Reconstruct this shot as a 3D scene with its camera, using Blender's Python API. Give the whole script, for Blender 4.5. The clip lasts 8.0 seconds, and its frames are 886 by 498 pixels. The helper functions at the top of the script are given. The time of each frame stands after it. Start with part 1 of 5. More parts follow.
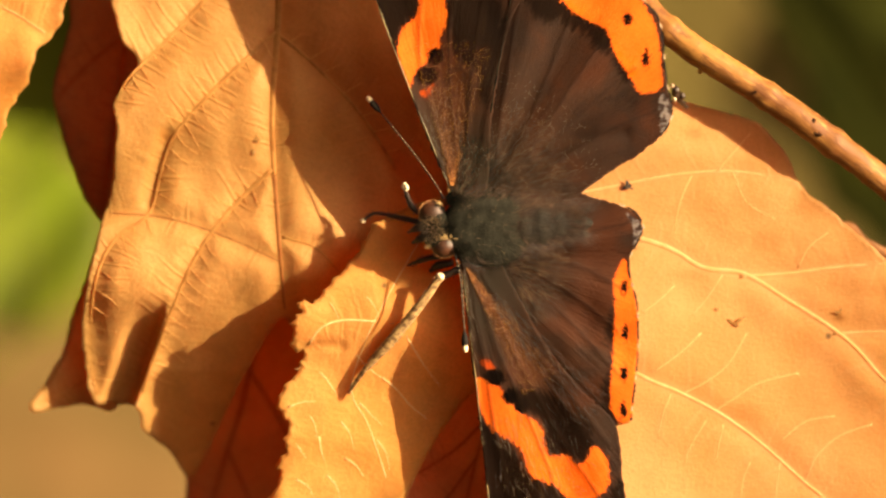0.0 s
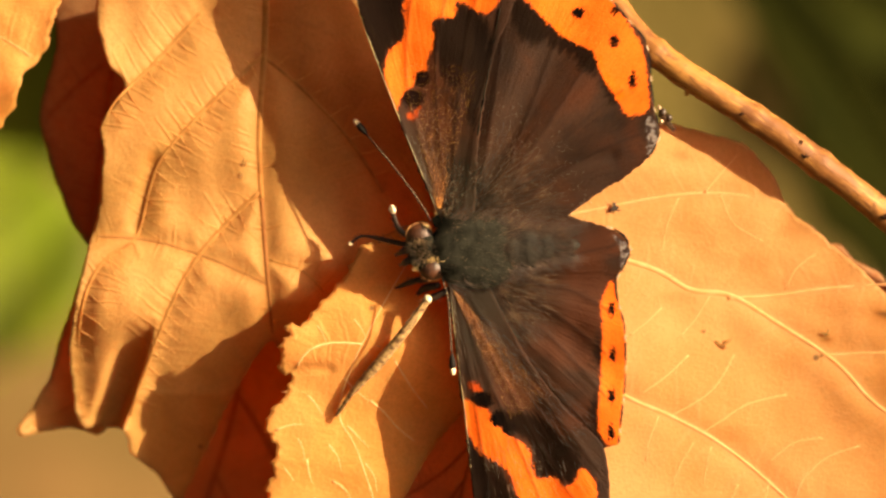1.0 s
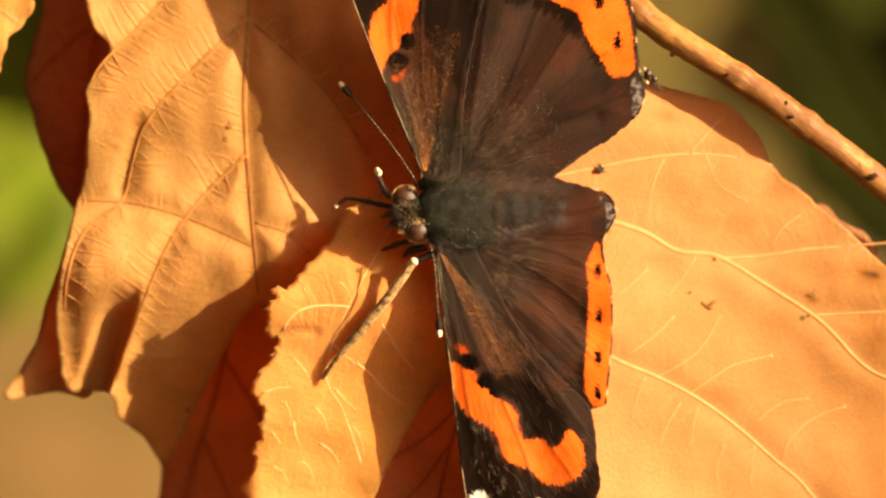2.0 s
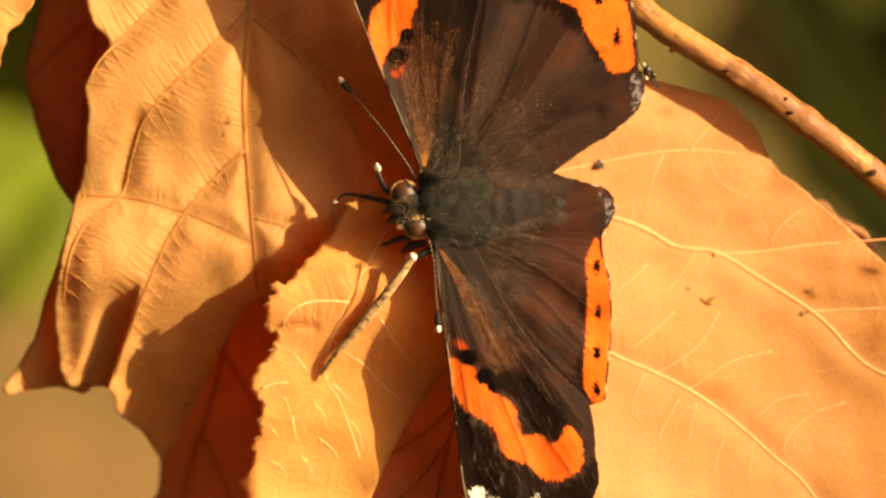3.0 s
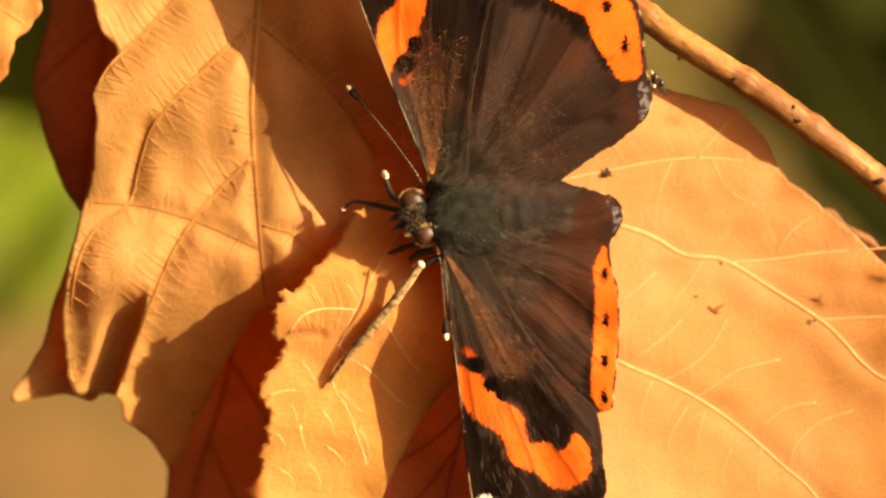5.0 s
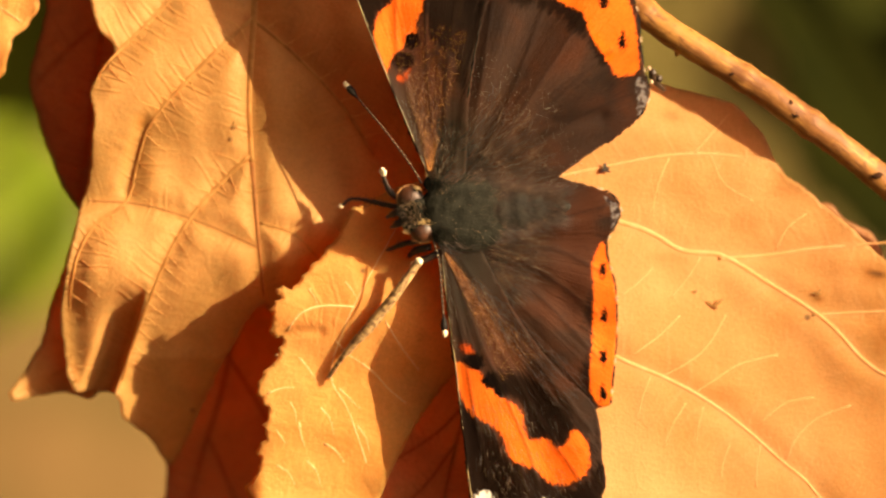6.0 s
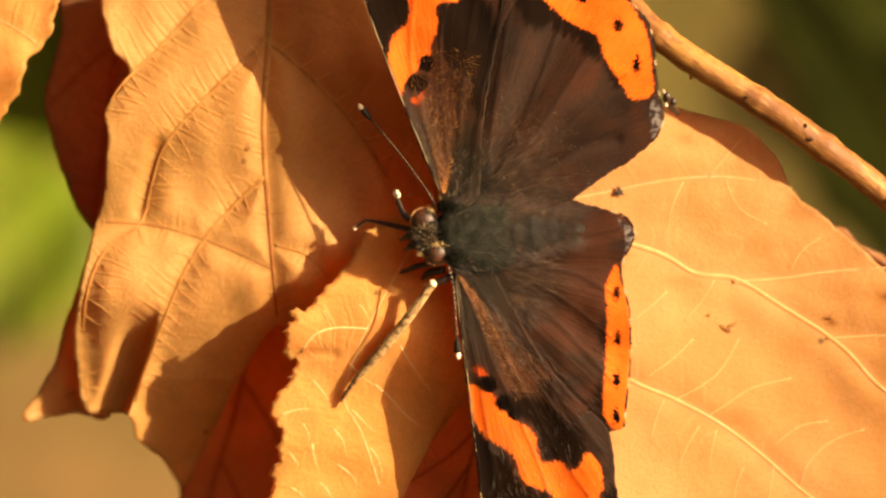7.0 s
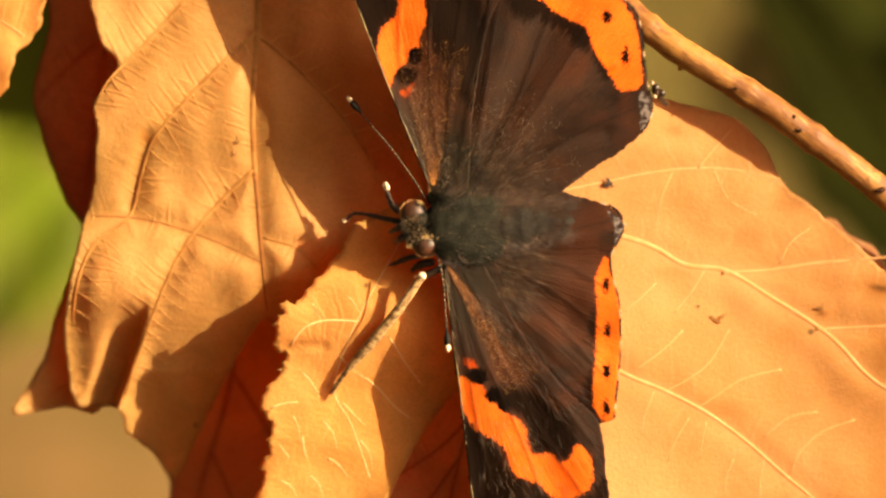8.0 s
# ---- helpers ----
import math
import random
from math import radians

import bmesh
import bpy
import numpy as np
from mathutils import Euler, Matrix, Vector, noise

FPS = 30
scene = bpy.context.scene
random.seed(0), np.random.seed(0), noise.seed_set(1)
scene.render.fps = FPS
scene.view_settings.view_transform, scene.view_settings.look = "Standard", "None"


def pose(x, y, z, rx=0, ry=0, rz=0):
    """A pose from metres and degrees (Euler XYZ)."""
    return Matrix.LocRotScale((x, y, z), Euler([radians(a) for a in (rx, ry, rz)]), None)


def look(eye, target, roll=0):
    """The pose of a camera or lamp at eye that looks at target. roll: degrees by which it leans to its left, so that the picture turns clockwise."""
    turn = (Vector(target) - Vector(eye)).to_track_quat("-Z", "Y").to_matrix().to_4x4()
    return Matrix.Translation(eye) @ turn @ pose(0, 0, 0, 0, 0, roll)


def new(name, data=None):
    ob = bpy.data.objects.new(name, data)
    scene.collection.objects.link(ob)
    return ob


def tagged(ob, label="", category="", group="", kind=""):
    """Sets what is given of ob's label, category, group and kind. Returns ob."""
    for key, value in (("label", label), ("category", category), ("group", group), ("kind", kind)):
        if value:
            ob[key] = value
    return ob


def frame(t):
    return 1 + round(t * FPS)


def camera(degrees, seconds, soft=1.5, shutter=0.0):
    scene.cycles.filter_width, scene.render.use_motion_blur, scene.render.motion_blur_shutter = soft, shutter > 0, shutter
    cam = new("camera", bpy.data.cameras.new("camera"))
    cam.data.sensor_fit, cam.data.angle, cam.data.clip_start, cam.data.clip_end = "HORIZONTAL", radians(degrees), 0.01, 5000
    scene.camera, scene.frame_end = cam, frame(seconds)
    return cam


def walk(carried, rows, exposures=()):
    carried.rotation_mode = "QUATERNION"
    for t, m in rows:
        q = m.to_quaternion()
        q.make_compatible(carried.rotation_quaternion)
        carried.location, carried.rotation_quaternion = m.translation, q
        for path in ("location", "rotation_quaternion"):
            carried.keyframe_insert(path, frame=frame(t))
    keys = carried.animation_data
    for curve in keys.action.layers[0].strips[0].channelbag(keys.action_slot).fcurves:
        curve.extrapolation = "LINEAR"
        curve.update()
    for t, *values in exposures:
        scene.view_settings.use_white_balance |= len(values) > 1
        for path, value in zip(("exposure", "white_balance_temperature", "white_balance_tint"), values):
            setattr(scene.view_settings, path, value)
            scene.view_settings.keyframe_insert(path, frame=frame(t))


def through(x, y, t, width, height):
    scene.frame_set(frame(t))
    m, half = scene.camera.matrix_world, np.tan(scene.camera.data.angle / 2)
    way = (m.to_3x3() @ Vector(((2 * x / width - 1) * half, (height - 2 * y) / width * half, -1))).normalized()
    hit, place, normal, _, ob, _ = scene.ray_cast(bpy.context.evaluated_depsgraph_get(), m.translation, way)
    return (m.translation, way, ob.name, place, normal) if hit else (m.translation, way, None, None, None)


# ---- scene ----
from mathutils import geometry

# The subject lies in a tilted board: x to the right, y up the slope, z out of it, in millimetres.
DOWN = radians(50)
CENTRE = Vector((0, 0, 0.35))
AHEAD = Vector((0, math.cos(DOWN), -math.sin(DOWN)))
UPWARD = Vector((0, math.sin(DOWN), math.cos(DOWN)))
BOARD = Matrix((
    (1, 0, 0, CENTRE.x), (0, UPWARD.y, -AHEAD.y, CENTRE.y), (0, UPWARD.z, -AHEAD.z, CENTRE.z), (0, 0, 0, 1)))
MM = 0.001


# ---- camera: a long lens, held by hand, that drifts a little ----
EYE = CENTRE - 0.6 * AHEAD
cam = camera(8.2, 8.0, soft=2.4)
cam.data.dof.use_dof = True
cam.data.dof.focus_distance = 0.596
cam.data.dof.aperture_fstop = 14.0


def aim(right, up, roll):
    return look(EYE, BOARD @ Vector((right * MM, up * MM, 0)), roll)


walk(cam, [
    (0, aim(0.00, 0.00, 0.00)),
    (0.5, aim(-0.08, 2.93, 0.07)),
    (1, aim(1.24, 2.19, -0.01)),
    (1.5, aim(2.19, 0.87, 0.13)),
    (2, aim(2.58, -1.49, -0.13)),
    (2.2, aim(2.29, -2.19, -0.07)),
    (3.3, aim(3.21, -1.49, 0.04)),
    (3.5, aim(3.83, -0.70, 0.09)),
    (4, aim(4.63, -0.41, -0.03)),
    (4.5, aim(3.75, -0.79, -0.09)),
    (5, aim(1.92, -1.16, -0.06)),
    (5.2, aim(2.06, -1.57, -0.10)),
    (6.3, aim(2.02, -1.38, -0.30)),
    (6.5, aim(1.54, -0.29, -0.20)),
    (7, aim(0.78, 0.69, -0.23)),
    (7.5, aim(0.47, -0.93, -0.16)),
    (8, aim(1.79, -0.07, -0.33)),
], exposures=[(0, 1.70, 11000, 14), (8, 1.70, 11000, 14)])


# ---- world and sun ----
SUN_WAY = (BOARD.to_3x3() @ Vector((0.80, 0.32, 0.52))).normalized()
world = bpy.data.worlds.new("world")
scene.world = world
world.use_nodes = True
sky = world.node_tree.nodes.new("ShaderNodeTexSky")
sky.sky_type = "NISHITA"
sky.sun_disc = False
sky.air_density, sky.dust_density, sky.ozone_density = 0.02, 10.0, 0.0
sky.sun_elevation = math.asin(SUN_WAY.z)
sky.sun_rotation = math.atan2(SUN_WAY.x, SUN_WAY.y)
world.node_tree.links.new(sky.outputs[0], world.node_tree.nodes["Background"].inputs[0])
world.node_tree.nodes["Background"].inputs[1].default_value = 0.051
sun = new("sun", bpy.data.lights.new("sun", "SUN"))
sun.data.energy, sun.data.angle, sun.data.color = 5.0, radians(0.53), (1.0, 0.92, 0.81)
sun.matrix_world = Matrix.Translation((1, 0, 2)) @ SUN_WAY.to_track_quat("Z", "Y").to_matrix().to_4x4()


# ---- node helpers ----
class Mat:
    """A node material under construction."""

    def __init__(self, name):
        self.m = bpy.data.materials.new(name)
        self.m.use_nodes = True
        self.t = self.m.node_tree
        self.bsdf = self.t.nodes["Principled BSDF"]
        self.out = self.t.nodes["Material Output"]

    def node(self, kind, **props):
        n = self.t.nodes.new(kind)
        for k, v in props.items():
            setattr(n, k, v)
        return n

    def put(self, sock, v):
        if isinstance(v, bpy.types.NodeSocket):
            self.t.links.new(v, sock)
        else:
            sock.default_value = v

    def math(self, op, a, b=0.0, c=0.0):
        n = self.node("ShaderNodeMath", operation=op)
        for i, v in enumerate((a, b, c)):
            self.put(n.inputs[i], v)
        return n.outputs[0]

    def ramp(self, v, lo, hi, a=0.0, b=1.0):
        n = self.node("ShaderNodeMapRange", interpolation_type="SMOOTHSTEP")
        for i, x in enumerate((v, lo, hi, a, b)):
            self.put(n.inputs[i], x)
        return n.outputs[0]

    def mix(self, f, a, b, kind="MIX"):
        n = self.node("ShaderNodeMix", data_type="RGBA", blend_type=kind)
        for sock, v in ((n.inputs[0], f), (n.inputs[6], a), (n.inputs[7], b)):
            if isinstance(v, tuple) and len(v) == 3:
                v = (*v, 1)
            self.put(sock, v)
        return n.outputs[2]

    def coords(self):
        return self.node("ShaderNodeTexCoord").outputs["Object"]

    def vec(self, x, y, z=0.0):
        n = self.node("ShaderNodeCombineXYZ")
        for i, v in enumerate((x, y, z)):
            self.put(n.inputs[i], v)
        return n.outputs[0]

    def noise(self, where, size, detail=4.0, rough=0.55, bend=0.0):
        n = self.node("ShaderNodeTexNoise")
        self.put(n.inputs["Vector"], where)
        n.inputs["Scale"].default_value = size
        n.inputs["Detail"].default_value = detail
        n.inputs["Roughness"].default_value = rough
        n.inputs["Distortion"].default_value = bend
        return n.outputs["Fac"]

    def cells(self, where, size, feature="F1"):
        n = self.node("ShaderNodeTexVoronoi", feature=feature)
        self.put(n.inputs["Vector"], where)
        n.inputs["Scale"].default_value = size
        return n.outputs["Distance"]

    def attr(self, name):
        return self.node("ShaderNodeAttribute", attribute_name=name).outputs["Fac"]

    def bump(self, height, strength=0.5, distance=0.0001):
        n = self.node("ShaderNodeBump")
        n.inputs["Strength"].default_value = strength
        n.inputs["Distance"].default_value = distance
        self.put(n.inputs["Height"], height)
        self.t.links.new(n.outputs[0], self.bsdf.inputs["Normal"])
        return n.outputs[0]

    def done(self, colour, rough=0.6, spec=0.3, translucent=0.0, through=None, normal=None):
        self.put(self.bsdf.inputs["Base Color"], (*colour, 1) if isinstance(colour, tuple) else colour)
        self.put(self.bsdf.inputs["Roughness"], rough)
        self.put(self.bsdf.inputs["Specular IOR Level"], spec)
        if translucent:
            tr = self.node("ShaderNodeBsdfTranslucent")
            c = through if through is not None else colour
            self.put(tr.inputs[0], (*c, 1) if isinstance(c, tuple) else c)
            if normal is not None:
                self.t.links.new(normal, tr.inputs["Normal"])
            mx = self.node("ShaderNodeMixShader")
            mx.inputs[0].default_value = translucent
            self.t.links.new(self.bsdf.outputs[0], mx.inputs[1])
            self.t.links.new(tr.outputs[0], mx.inputs[2])
            self.t.links.new(mx.outputs[0], self.out.inputs[0])
        return self.m


def dry_leaf(name, pale, deep, vein, rib=1100.0, ribbing=1.0, translucent=0.67, glow=(1.0, 0.31, 0.075), grain=1.0):
    """Withered leaf blade: mottled tan, with side veins, ladder veins between them and brown specks."""
    m = Mat(name)
    p = m.coords()
    big = m.noise(p, 65, 3, 0.5)
    mid = m.noise(p, 420, 5, 0.6, 0.6)
    fine = m.noise(p, 3200, 3, 0.6)
    c = m.mix(m.ramp(big, 0.36, 0.66), pale, deep)
    c = m.mix(m.ramp(mid, 0.45, 0.75, 0.0, 0.32 * min(1.0, grain * 2)), c, tuple(x * 0.62 for x in deep))
    c = m.mix(m.ramp(fine, 0.35, 0.75, 0.0, 0.22), c, tuple(x * 0.5 for x in deep))
    # ladder veins run from one side vein to the next
    along, away, sure = m.attr("along"), m.attr("away"), m.attr("sure")
    wob = m.math("MULTIPLY", m.math("SUBTRACT", m.noise(p, 200, 2), 0.5), 0.7)
    phase = m.math("ADD", m.math("MULTIPLY", along, rib / 1000), wob)
    phase = m.math("ADD", phase, m.math("MULTIPLY", away, 0.16))
    wave = m.math("PINGPONG", phase, 0.5)
    ladder = m.ramp(wave, 0.0, 0.16, 1.0, 0.0)
    gate = m.math("MULTIPLY", m.ramp(m.noise(p, 170, 2), 0.36, 0.56), m.ramp(away, 1.0, 5.0, 1.0, 0.15))
    ladder = m.math("MULTIPLY", m.math("MULTIPLY", ladder, gate), sure)
    net = m.ramp(m.cells(p, 1100, "DISTANCE_TO_EDGE"), 0.0, 0.10, 1.0, 0.0)
    c = m.mix(m.math("MULTIPLY", ladder, 0.42), c, vein)
    c = m.mix(m.math("MULTIPLY", net, 0.10), c, vein)
    c = m.mix(m.math("MULTIPLY", m.attr("vein"), 0.65), c, vein)
    # brown specks and the crisp worn rim
    speck = m.ramp(m.cells(p, 170), 0.03, 0.075, 1.0, 0.0)
    speck = m.math("MULTIPLY", speck, m.ramp(m.noise(p, 120, 1), 0.55, 0.62))
    c = m.mix(m.math("MULTIPLY", speck, 0.8), c, (0.09, 0.035, 0.012))
    # brown blotches; this mask also paints in shade of a slope and a crease
    blot = m.math("MULTIPLY", m.attr("stain_shade"), m.ramp(mid, 0.30, 0.56, 0.35, 1.0))
    c = m.mix(m.math("MINIMUM", m.math("MULTIPLY", blot, 1.3), 0.95), c, m.mix(m.ramp(m.attr("stain_shade"), 0.5, 1.15), (0.44, 0.175, 0.036), (0.085, 0.028, 0.009)))
    c = m.mix(m.math("MULTIPLY", m.attr("rim"), 0.55), c, tuple(x * 0.45 for x in deep))
    swell = m.math("MULTIPLY", m.math("COSINE", m.math("MULTIPLY", phase, 6.2832)), m.math("MULTIPLY", sure, -0.5))
    rise = m.math("MULTIPLY", swell, m.ramp(m.noise(p, 190, 2), 0.34, 0.56, 0.08 * ribbing, 0.45 * ribbing))
    h = m.math("ADD", m.math("MULTIPLY", rise, m.ramp(away, 0.4, 4.2, 1.0, 0.05)), m.math("MULTIPLY", ladder, 0.5 * ribbing))
    h = m.math("ADD", h, m.math("MULTIPLY", mid, 2.2 * grain))
    h = m.math("ADD", h, m.math("MULTIPLY", fine, 0.30))
    h = m.math("ADD", h, m.math("MULTIPLY", net, 0.05))
    nrm = m.bump(h, 0.8, 0.00016)
    thr = m.mix(1.0, c, glow, "MULTIPLY")
    return m.done(c, m.ramp(fine, 0.3, 0.7, 0.5, 0.7), 0.35, translucent, thr, nrm)


LEAF_GOLD = dry_leaf("leaf_gold", (0.690, 0.438, 0.166), (0.540, 0.312, 0.102), (0.600, 0.330, 0.100), 660, 1.0, grain=0.55)
LEAF_ORANGE = dry_leaf("leaf_orange", (0.85, 0.520, 0.175), (0.76, 0.415, 0.115), (0.82, 0.50, 0.18), 520, 0.5, grain=0.6)
LEAF_PALE = dry_leaf("leaf_pale", (0.715, 0.440, 0.180), (0.640, 0.355, 0.122), (0.72, 0.46, 0.21), 420, 0.25, grain=0.22)
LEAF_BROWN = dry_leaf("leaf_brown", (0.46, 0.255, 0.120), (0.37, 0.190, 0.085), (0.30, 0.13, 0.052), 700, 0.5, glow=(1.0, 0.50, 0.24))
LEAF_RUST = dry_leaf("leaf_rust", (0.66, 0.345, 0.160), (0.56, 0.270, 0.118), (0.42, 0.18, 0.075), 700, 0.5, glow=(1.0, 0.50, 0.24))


def vein_material(name, a, b, translucent=0.62):
    m = Mat(name)
    p = m.coords()
    c = m.mix(m.ramp(m.noise(p, 700, 4), 0.35, 0.65), a, b)
    m.bump(m.noise(p, 5000, 3), 0.4, 0.00005)
    return m.done(c, 0.6, 0.2, translucent, m.mix(1.0, c, (1.0, 0.45, 0.16), "MULTIPLY"))


VEIN_TAN = vein_material("vein_tan", (0.58, 0.31, 0.105), (0.42, 0.19, 0.056))
VEIN_PALE = vein_material("vein_pale", (0.80, 0.54, 0.27), (0.72, 0.45, 0.19))
VEIN_FAINT = vein_material("vein_faint", (0.78, 0.52, 0.25), (0.72, 0.46, 0.20), 0.6)
VEIN_CREAM = vein_material("vein_cream", (0.80, 0.55, 0.28), (0.70, 0.44, 0.19), 0.32)
VEIN_GOLD = vein_material("vein_gold", (0.74, 0.46, 0.18), (0.62, 0.36, 0.12))
VEIN_RUST = vein_material("vein_rust", (0.43, 0.175, 0.060), (0.33, 0.125, 0.040))


def bark():
    """Thin smooth bark: orange-tan, with long flaking streaks and darker worn stretches."""
    m = Mat("bark")
    p = m.coords()
    u, v = m.attr("along"), m.attr("around")
    grain = m.noise(m.vec(m.math("MULTIPLY", u, 0.16), m.math("MULTIPLY", v, 3.2)), 2.0, 5, 0.65)
    flake = m.noise(m.vec(m.math("MULTIPLY", u, 0.30), m.math("MULTIPLY", v, 1.7)), 1.3, 3, 0.55, 0.8)
    blot = m.noise(p, 120, 4, 0.6)
    c = m.mix(m.ramp(blot, 0.38, 0.64), (0.234, 0.105, 0.0281), (0.129, 0.0468, 0.0125))
    c = m.mix(m.ramp(grain, 0.50, 0.70, 0, 0.65), c, (0.359, 0.183, 0.0546))
    c = m.mix(m.ramp(flake, 0.52, 0.60, 0, 0.7), c, (0.0975, 0.0328, 0.0101))
    c = m.mix(m.ramp(m.noise(p, 1100, 4, 0.65), 0.56, 0.70, 0, 0.5), c, (0.078, 0.0265, 0.0086))
    h = m.math("ADD", m.math("MULTIPLY", grain, 0.9), m.math("MULTIPLY", m.ramp(flake, 0.56, 0.62), -0.35))
    m.bump(m.math("ADD", h, m.math("MULTIPLY", m.noise(p, 1300, 5, 0.65), 0.5)), 0.45, 0.00014)
    return m.done(c, 0.6, 0.25)


BARK = bark()


def wing_material(name, warm, thin):
    """Butterfly wing scales: brown with coppery streaks, orange bands, black patches, grey-blue corner."""
    m = Mat(name)
    p = m.coords()
    ang, rad = m.attr("angle"), m.attr("reach")
    streak = m.noise(m.vec(m.math("MULTIPLY", ang, 42.0), m.math("MULTIPLY", rad, 0.14)), 1.0, 5, 0.65)
    scale = m.noise(p, 6500, 2, 0.7)
    cloud = m.noise(p, 210, 4, 0.65)
    brown = m.mix(m.ramp(cloud, 0.38, 0.64), (0.0118, 0.0076, 0.0058), (0.0270, 0.0126, 0.0082))
    brown = m.mix(m.ramp(streak, 0.40, 0.68, 0.0, 0.7), brown, (0.0156, 0.0086, 0.0062))
    grain = m.noise(p, 2300, 3, 0.75)
    brown = m.mix(m.ramp(grain, 0.50, 0.72, 0.0, 0.45), brown, (0.0296, 0.016, 0.0101))
    copper = m.math("MULTIPLY", m.math("MULTIPLY", m.ramp(streak, 0.38, 0.62), m.ramp(grain, 0.38, 0.60)), m.attr("copper"))
    brown = m.mix(m.math("MULTIPLY", copper, warm), brown, (0.133, 0.0374, 0.0109))
    # red through-glow and fine crease shade, painted in; creases run out from the root
    red_glow = m.math("MULTIPLY", m.ramp(m.noise(p, 150, 3, 0.6, 0.5), 0.48, 0.66), m.ramp(rad, 4.0, 12.0))
    brown = m.mix(m.math("MULTIPLY", red_glow, 0.45), brown, (0.0624, 0.0175, 0.0082))
    line = m.noise(m.vec(m.math("MULTIPLY", ang, 15.0), m.math("MULTIPLY", rad, 0.22)), 1.0, 3, 0.6, 0.7)
    crease_shade = m.ramp(m.math("ABSOLUTE", m.math("SUBTRACT", line, 0.5)), 0.0, 0.022, 1.0, 0.0)
    crease_shade = m.math("MULTIPLY", crease_shade, m.ramp(m.noise(p, 260, 2), 0.44, 0.60))
    brown = m.mix(m.math("MULTIPLY", crease_shade, 0.75), brown, (0.0031, 0.0023, 0.002))
    # sparkle of the scales, painted as light dots in the base colour
    glint = m.math("MULTIPLY", m.ramp(m.cells(p, 4200), 0.14, 0.30, 1.0, 0.0), m.ramp(m.noise(p, 900, 3, 0.7), 0.48, 0.62))
    glint = m.math("MULTIPLY", glint, m.attr("gleam"))
    edge = m.math("MULTIPLY", m.math("SUBTRACT", m.noise(m.vec(m.math("MULTIPLY", ang, 130.0), m.math("MULTIPLY", rad, 1.6)), 1.0, 4, 0.75), 0.5), 1.9)
    # tufts of scales break the borders of the coloured fields
    black = m.ramp(m.math("ADD", m.attr("black"), m.math("ADD", edge, m.math("MULTIPLY", m.math("SUBTRACT", streak, 0.5), 3.0))), -0.45, 0.30)
    brown = m.mix(m.ramp(rad, 2.5, 11.0, 0.78, 0.0), brown, (0.0172, 0.0148, 0.0105))
    c = m.mix(m.math("MULTIPLY", black, 0.93), brown, (0.0059, 0.0039, 0.0031))
    c = m.mix(m.math("MULTIPLY", m.math("MULTIPLY", black, m.ramp(streak, 0.58, 0.72)), 0.35), c, (0.0429, 0.0234, 0.0125))
    orange = m.ramp(m.math("ADD", m.attr("orange"), edge), -0.05, 0.07)
    hot = m.mix(m.ramp(m.noise(p, 420, 3), 0.35, 0.7), (0.655, 0.119, 0.0234), (0.64, 0.0936, 0.0187))
    hot = m.mix(m.ramp(scale, 0.45, 0.75, 0.0, 0.30), hot, (0.484, 0.0585, 0.0062))
    c = m.mix(orange, c, hot)
    red = m.ramp(m.math("ADD", m.attr("red"), edge), -0.05, 0.10)
    c = m.mix(m.math("MULTIPLY", red, 0.8), c, (0.39, 0.0468, 0.0094))
    dots = m.ramp(m.math("ADD", m.attr("dot"), m.math("MULTIPLY", edge, 1.0)), -0.06, 0.06)
    c = m.mix(dots, c, (0.0030, 0.0022, 0.0020))
    grey = m.ramp(m.math("ADD", m.attr("grey"), m.math("MULTIPLY", edge, 0.5)), -0.08, 0.08)
    c = m.mix(grey, c, m.mix(m.ramp(m.noise(p, 1500, 3, 0.6), 0.42, 0.60), (0.0156, 0.0125, 0.0125), (0.156, 0.129, 0.121)))
    c = m.mix(m.ramp(m.math("ADD", m.attr("pale"), edge), -0.1, 0.1), c, (0.624, 0.577, 0.515))
    c = m.mix(m.math("MULTIPLY", m.attr("vein"), 0.88), c, m.mix(orange, (0.0094, 0.0055, 0.0039), (0.101, 0.0187, 0.0047)))
    c = m.mix(m.math("MULTIPLY", glint, 0.40), c, (0.39, 0.195, 0.0858))
    c = m.mix(m.ramp(scale, 0.40, 0.8, 0.0, 0.45), c, m.mix(0.6, c, (0., 0., 0.)))
    h = m.math("ADD", m.math("MULTIPLY", scale, 1.0), m.math("MULTIPLY", streak, 1.4))
    nrm = m.bump(h, 0.75, 0.00009)
    m.bsdf.inputs["Sheen Weight"].default_value = 0.0
    m.bsdf.inputs["Sheen Roughness"].default_value = 0.4
    m.put(m.bsdf.inputs["Sheen Tint"], (0.75, 0.5, 0.35, 1))
    return m.done(c, m.ramp(scale, 0.3, 0.7, 0.45, 0.65), m.math("MULTIPLY", m.math("SUBTRACT", 1.0, m.math("MAXIMUM", black, dots)), 0.05), thin, m.mix(orange, m.mix(m.math("MAXIMUM", black, dots), (0.42, 0.085, 0.016), (0.22, 0.05, 0.010)), m.mix(dots, (0.80, 0.18, 0.012), (0.05, 0.02, 0.008))), nrm)


WING = wing_material("wing_scales", 0.38, 0.20)
HINDWING = wing_material("hindwing_scales", 0.18, 0.16)


def plain(name, a, b, size, rough=0.5, spec=0.4, bumpy=0.4, depth=0.00005):
    m = Mat(name)
    p = m.coords()
    n = m.noise(p, size, 4, 0.6)
    c = m.mix(m.ramp(n, 0.35, 0.66), a, b)
    if bumpy:
        m.bump(m.noise(p, size * 4, 4, 0.65), bumpy, depth)
    return m.done(c, rough, spec)


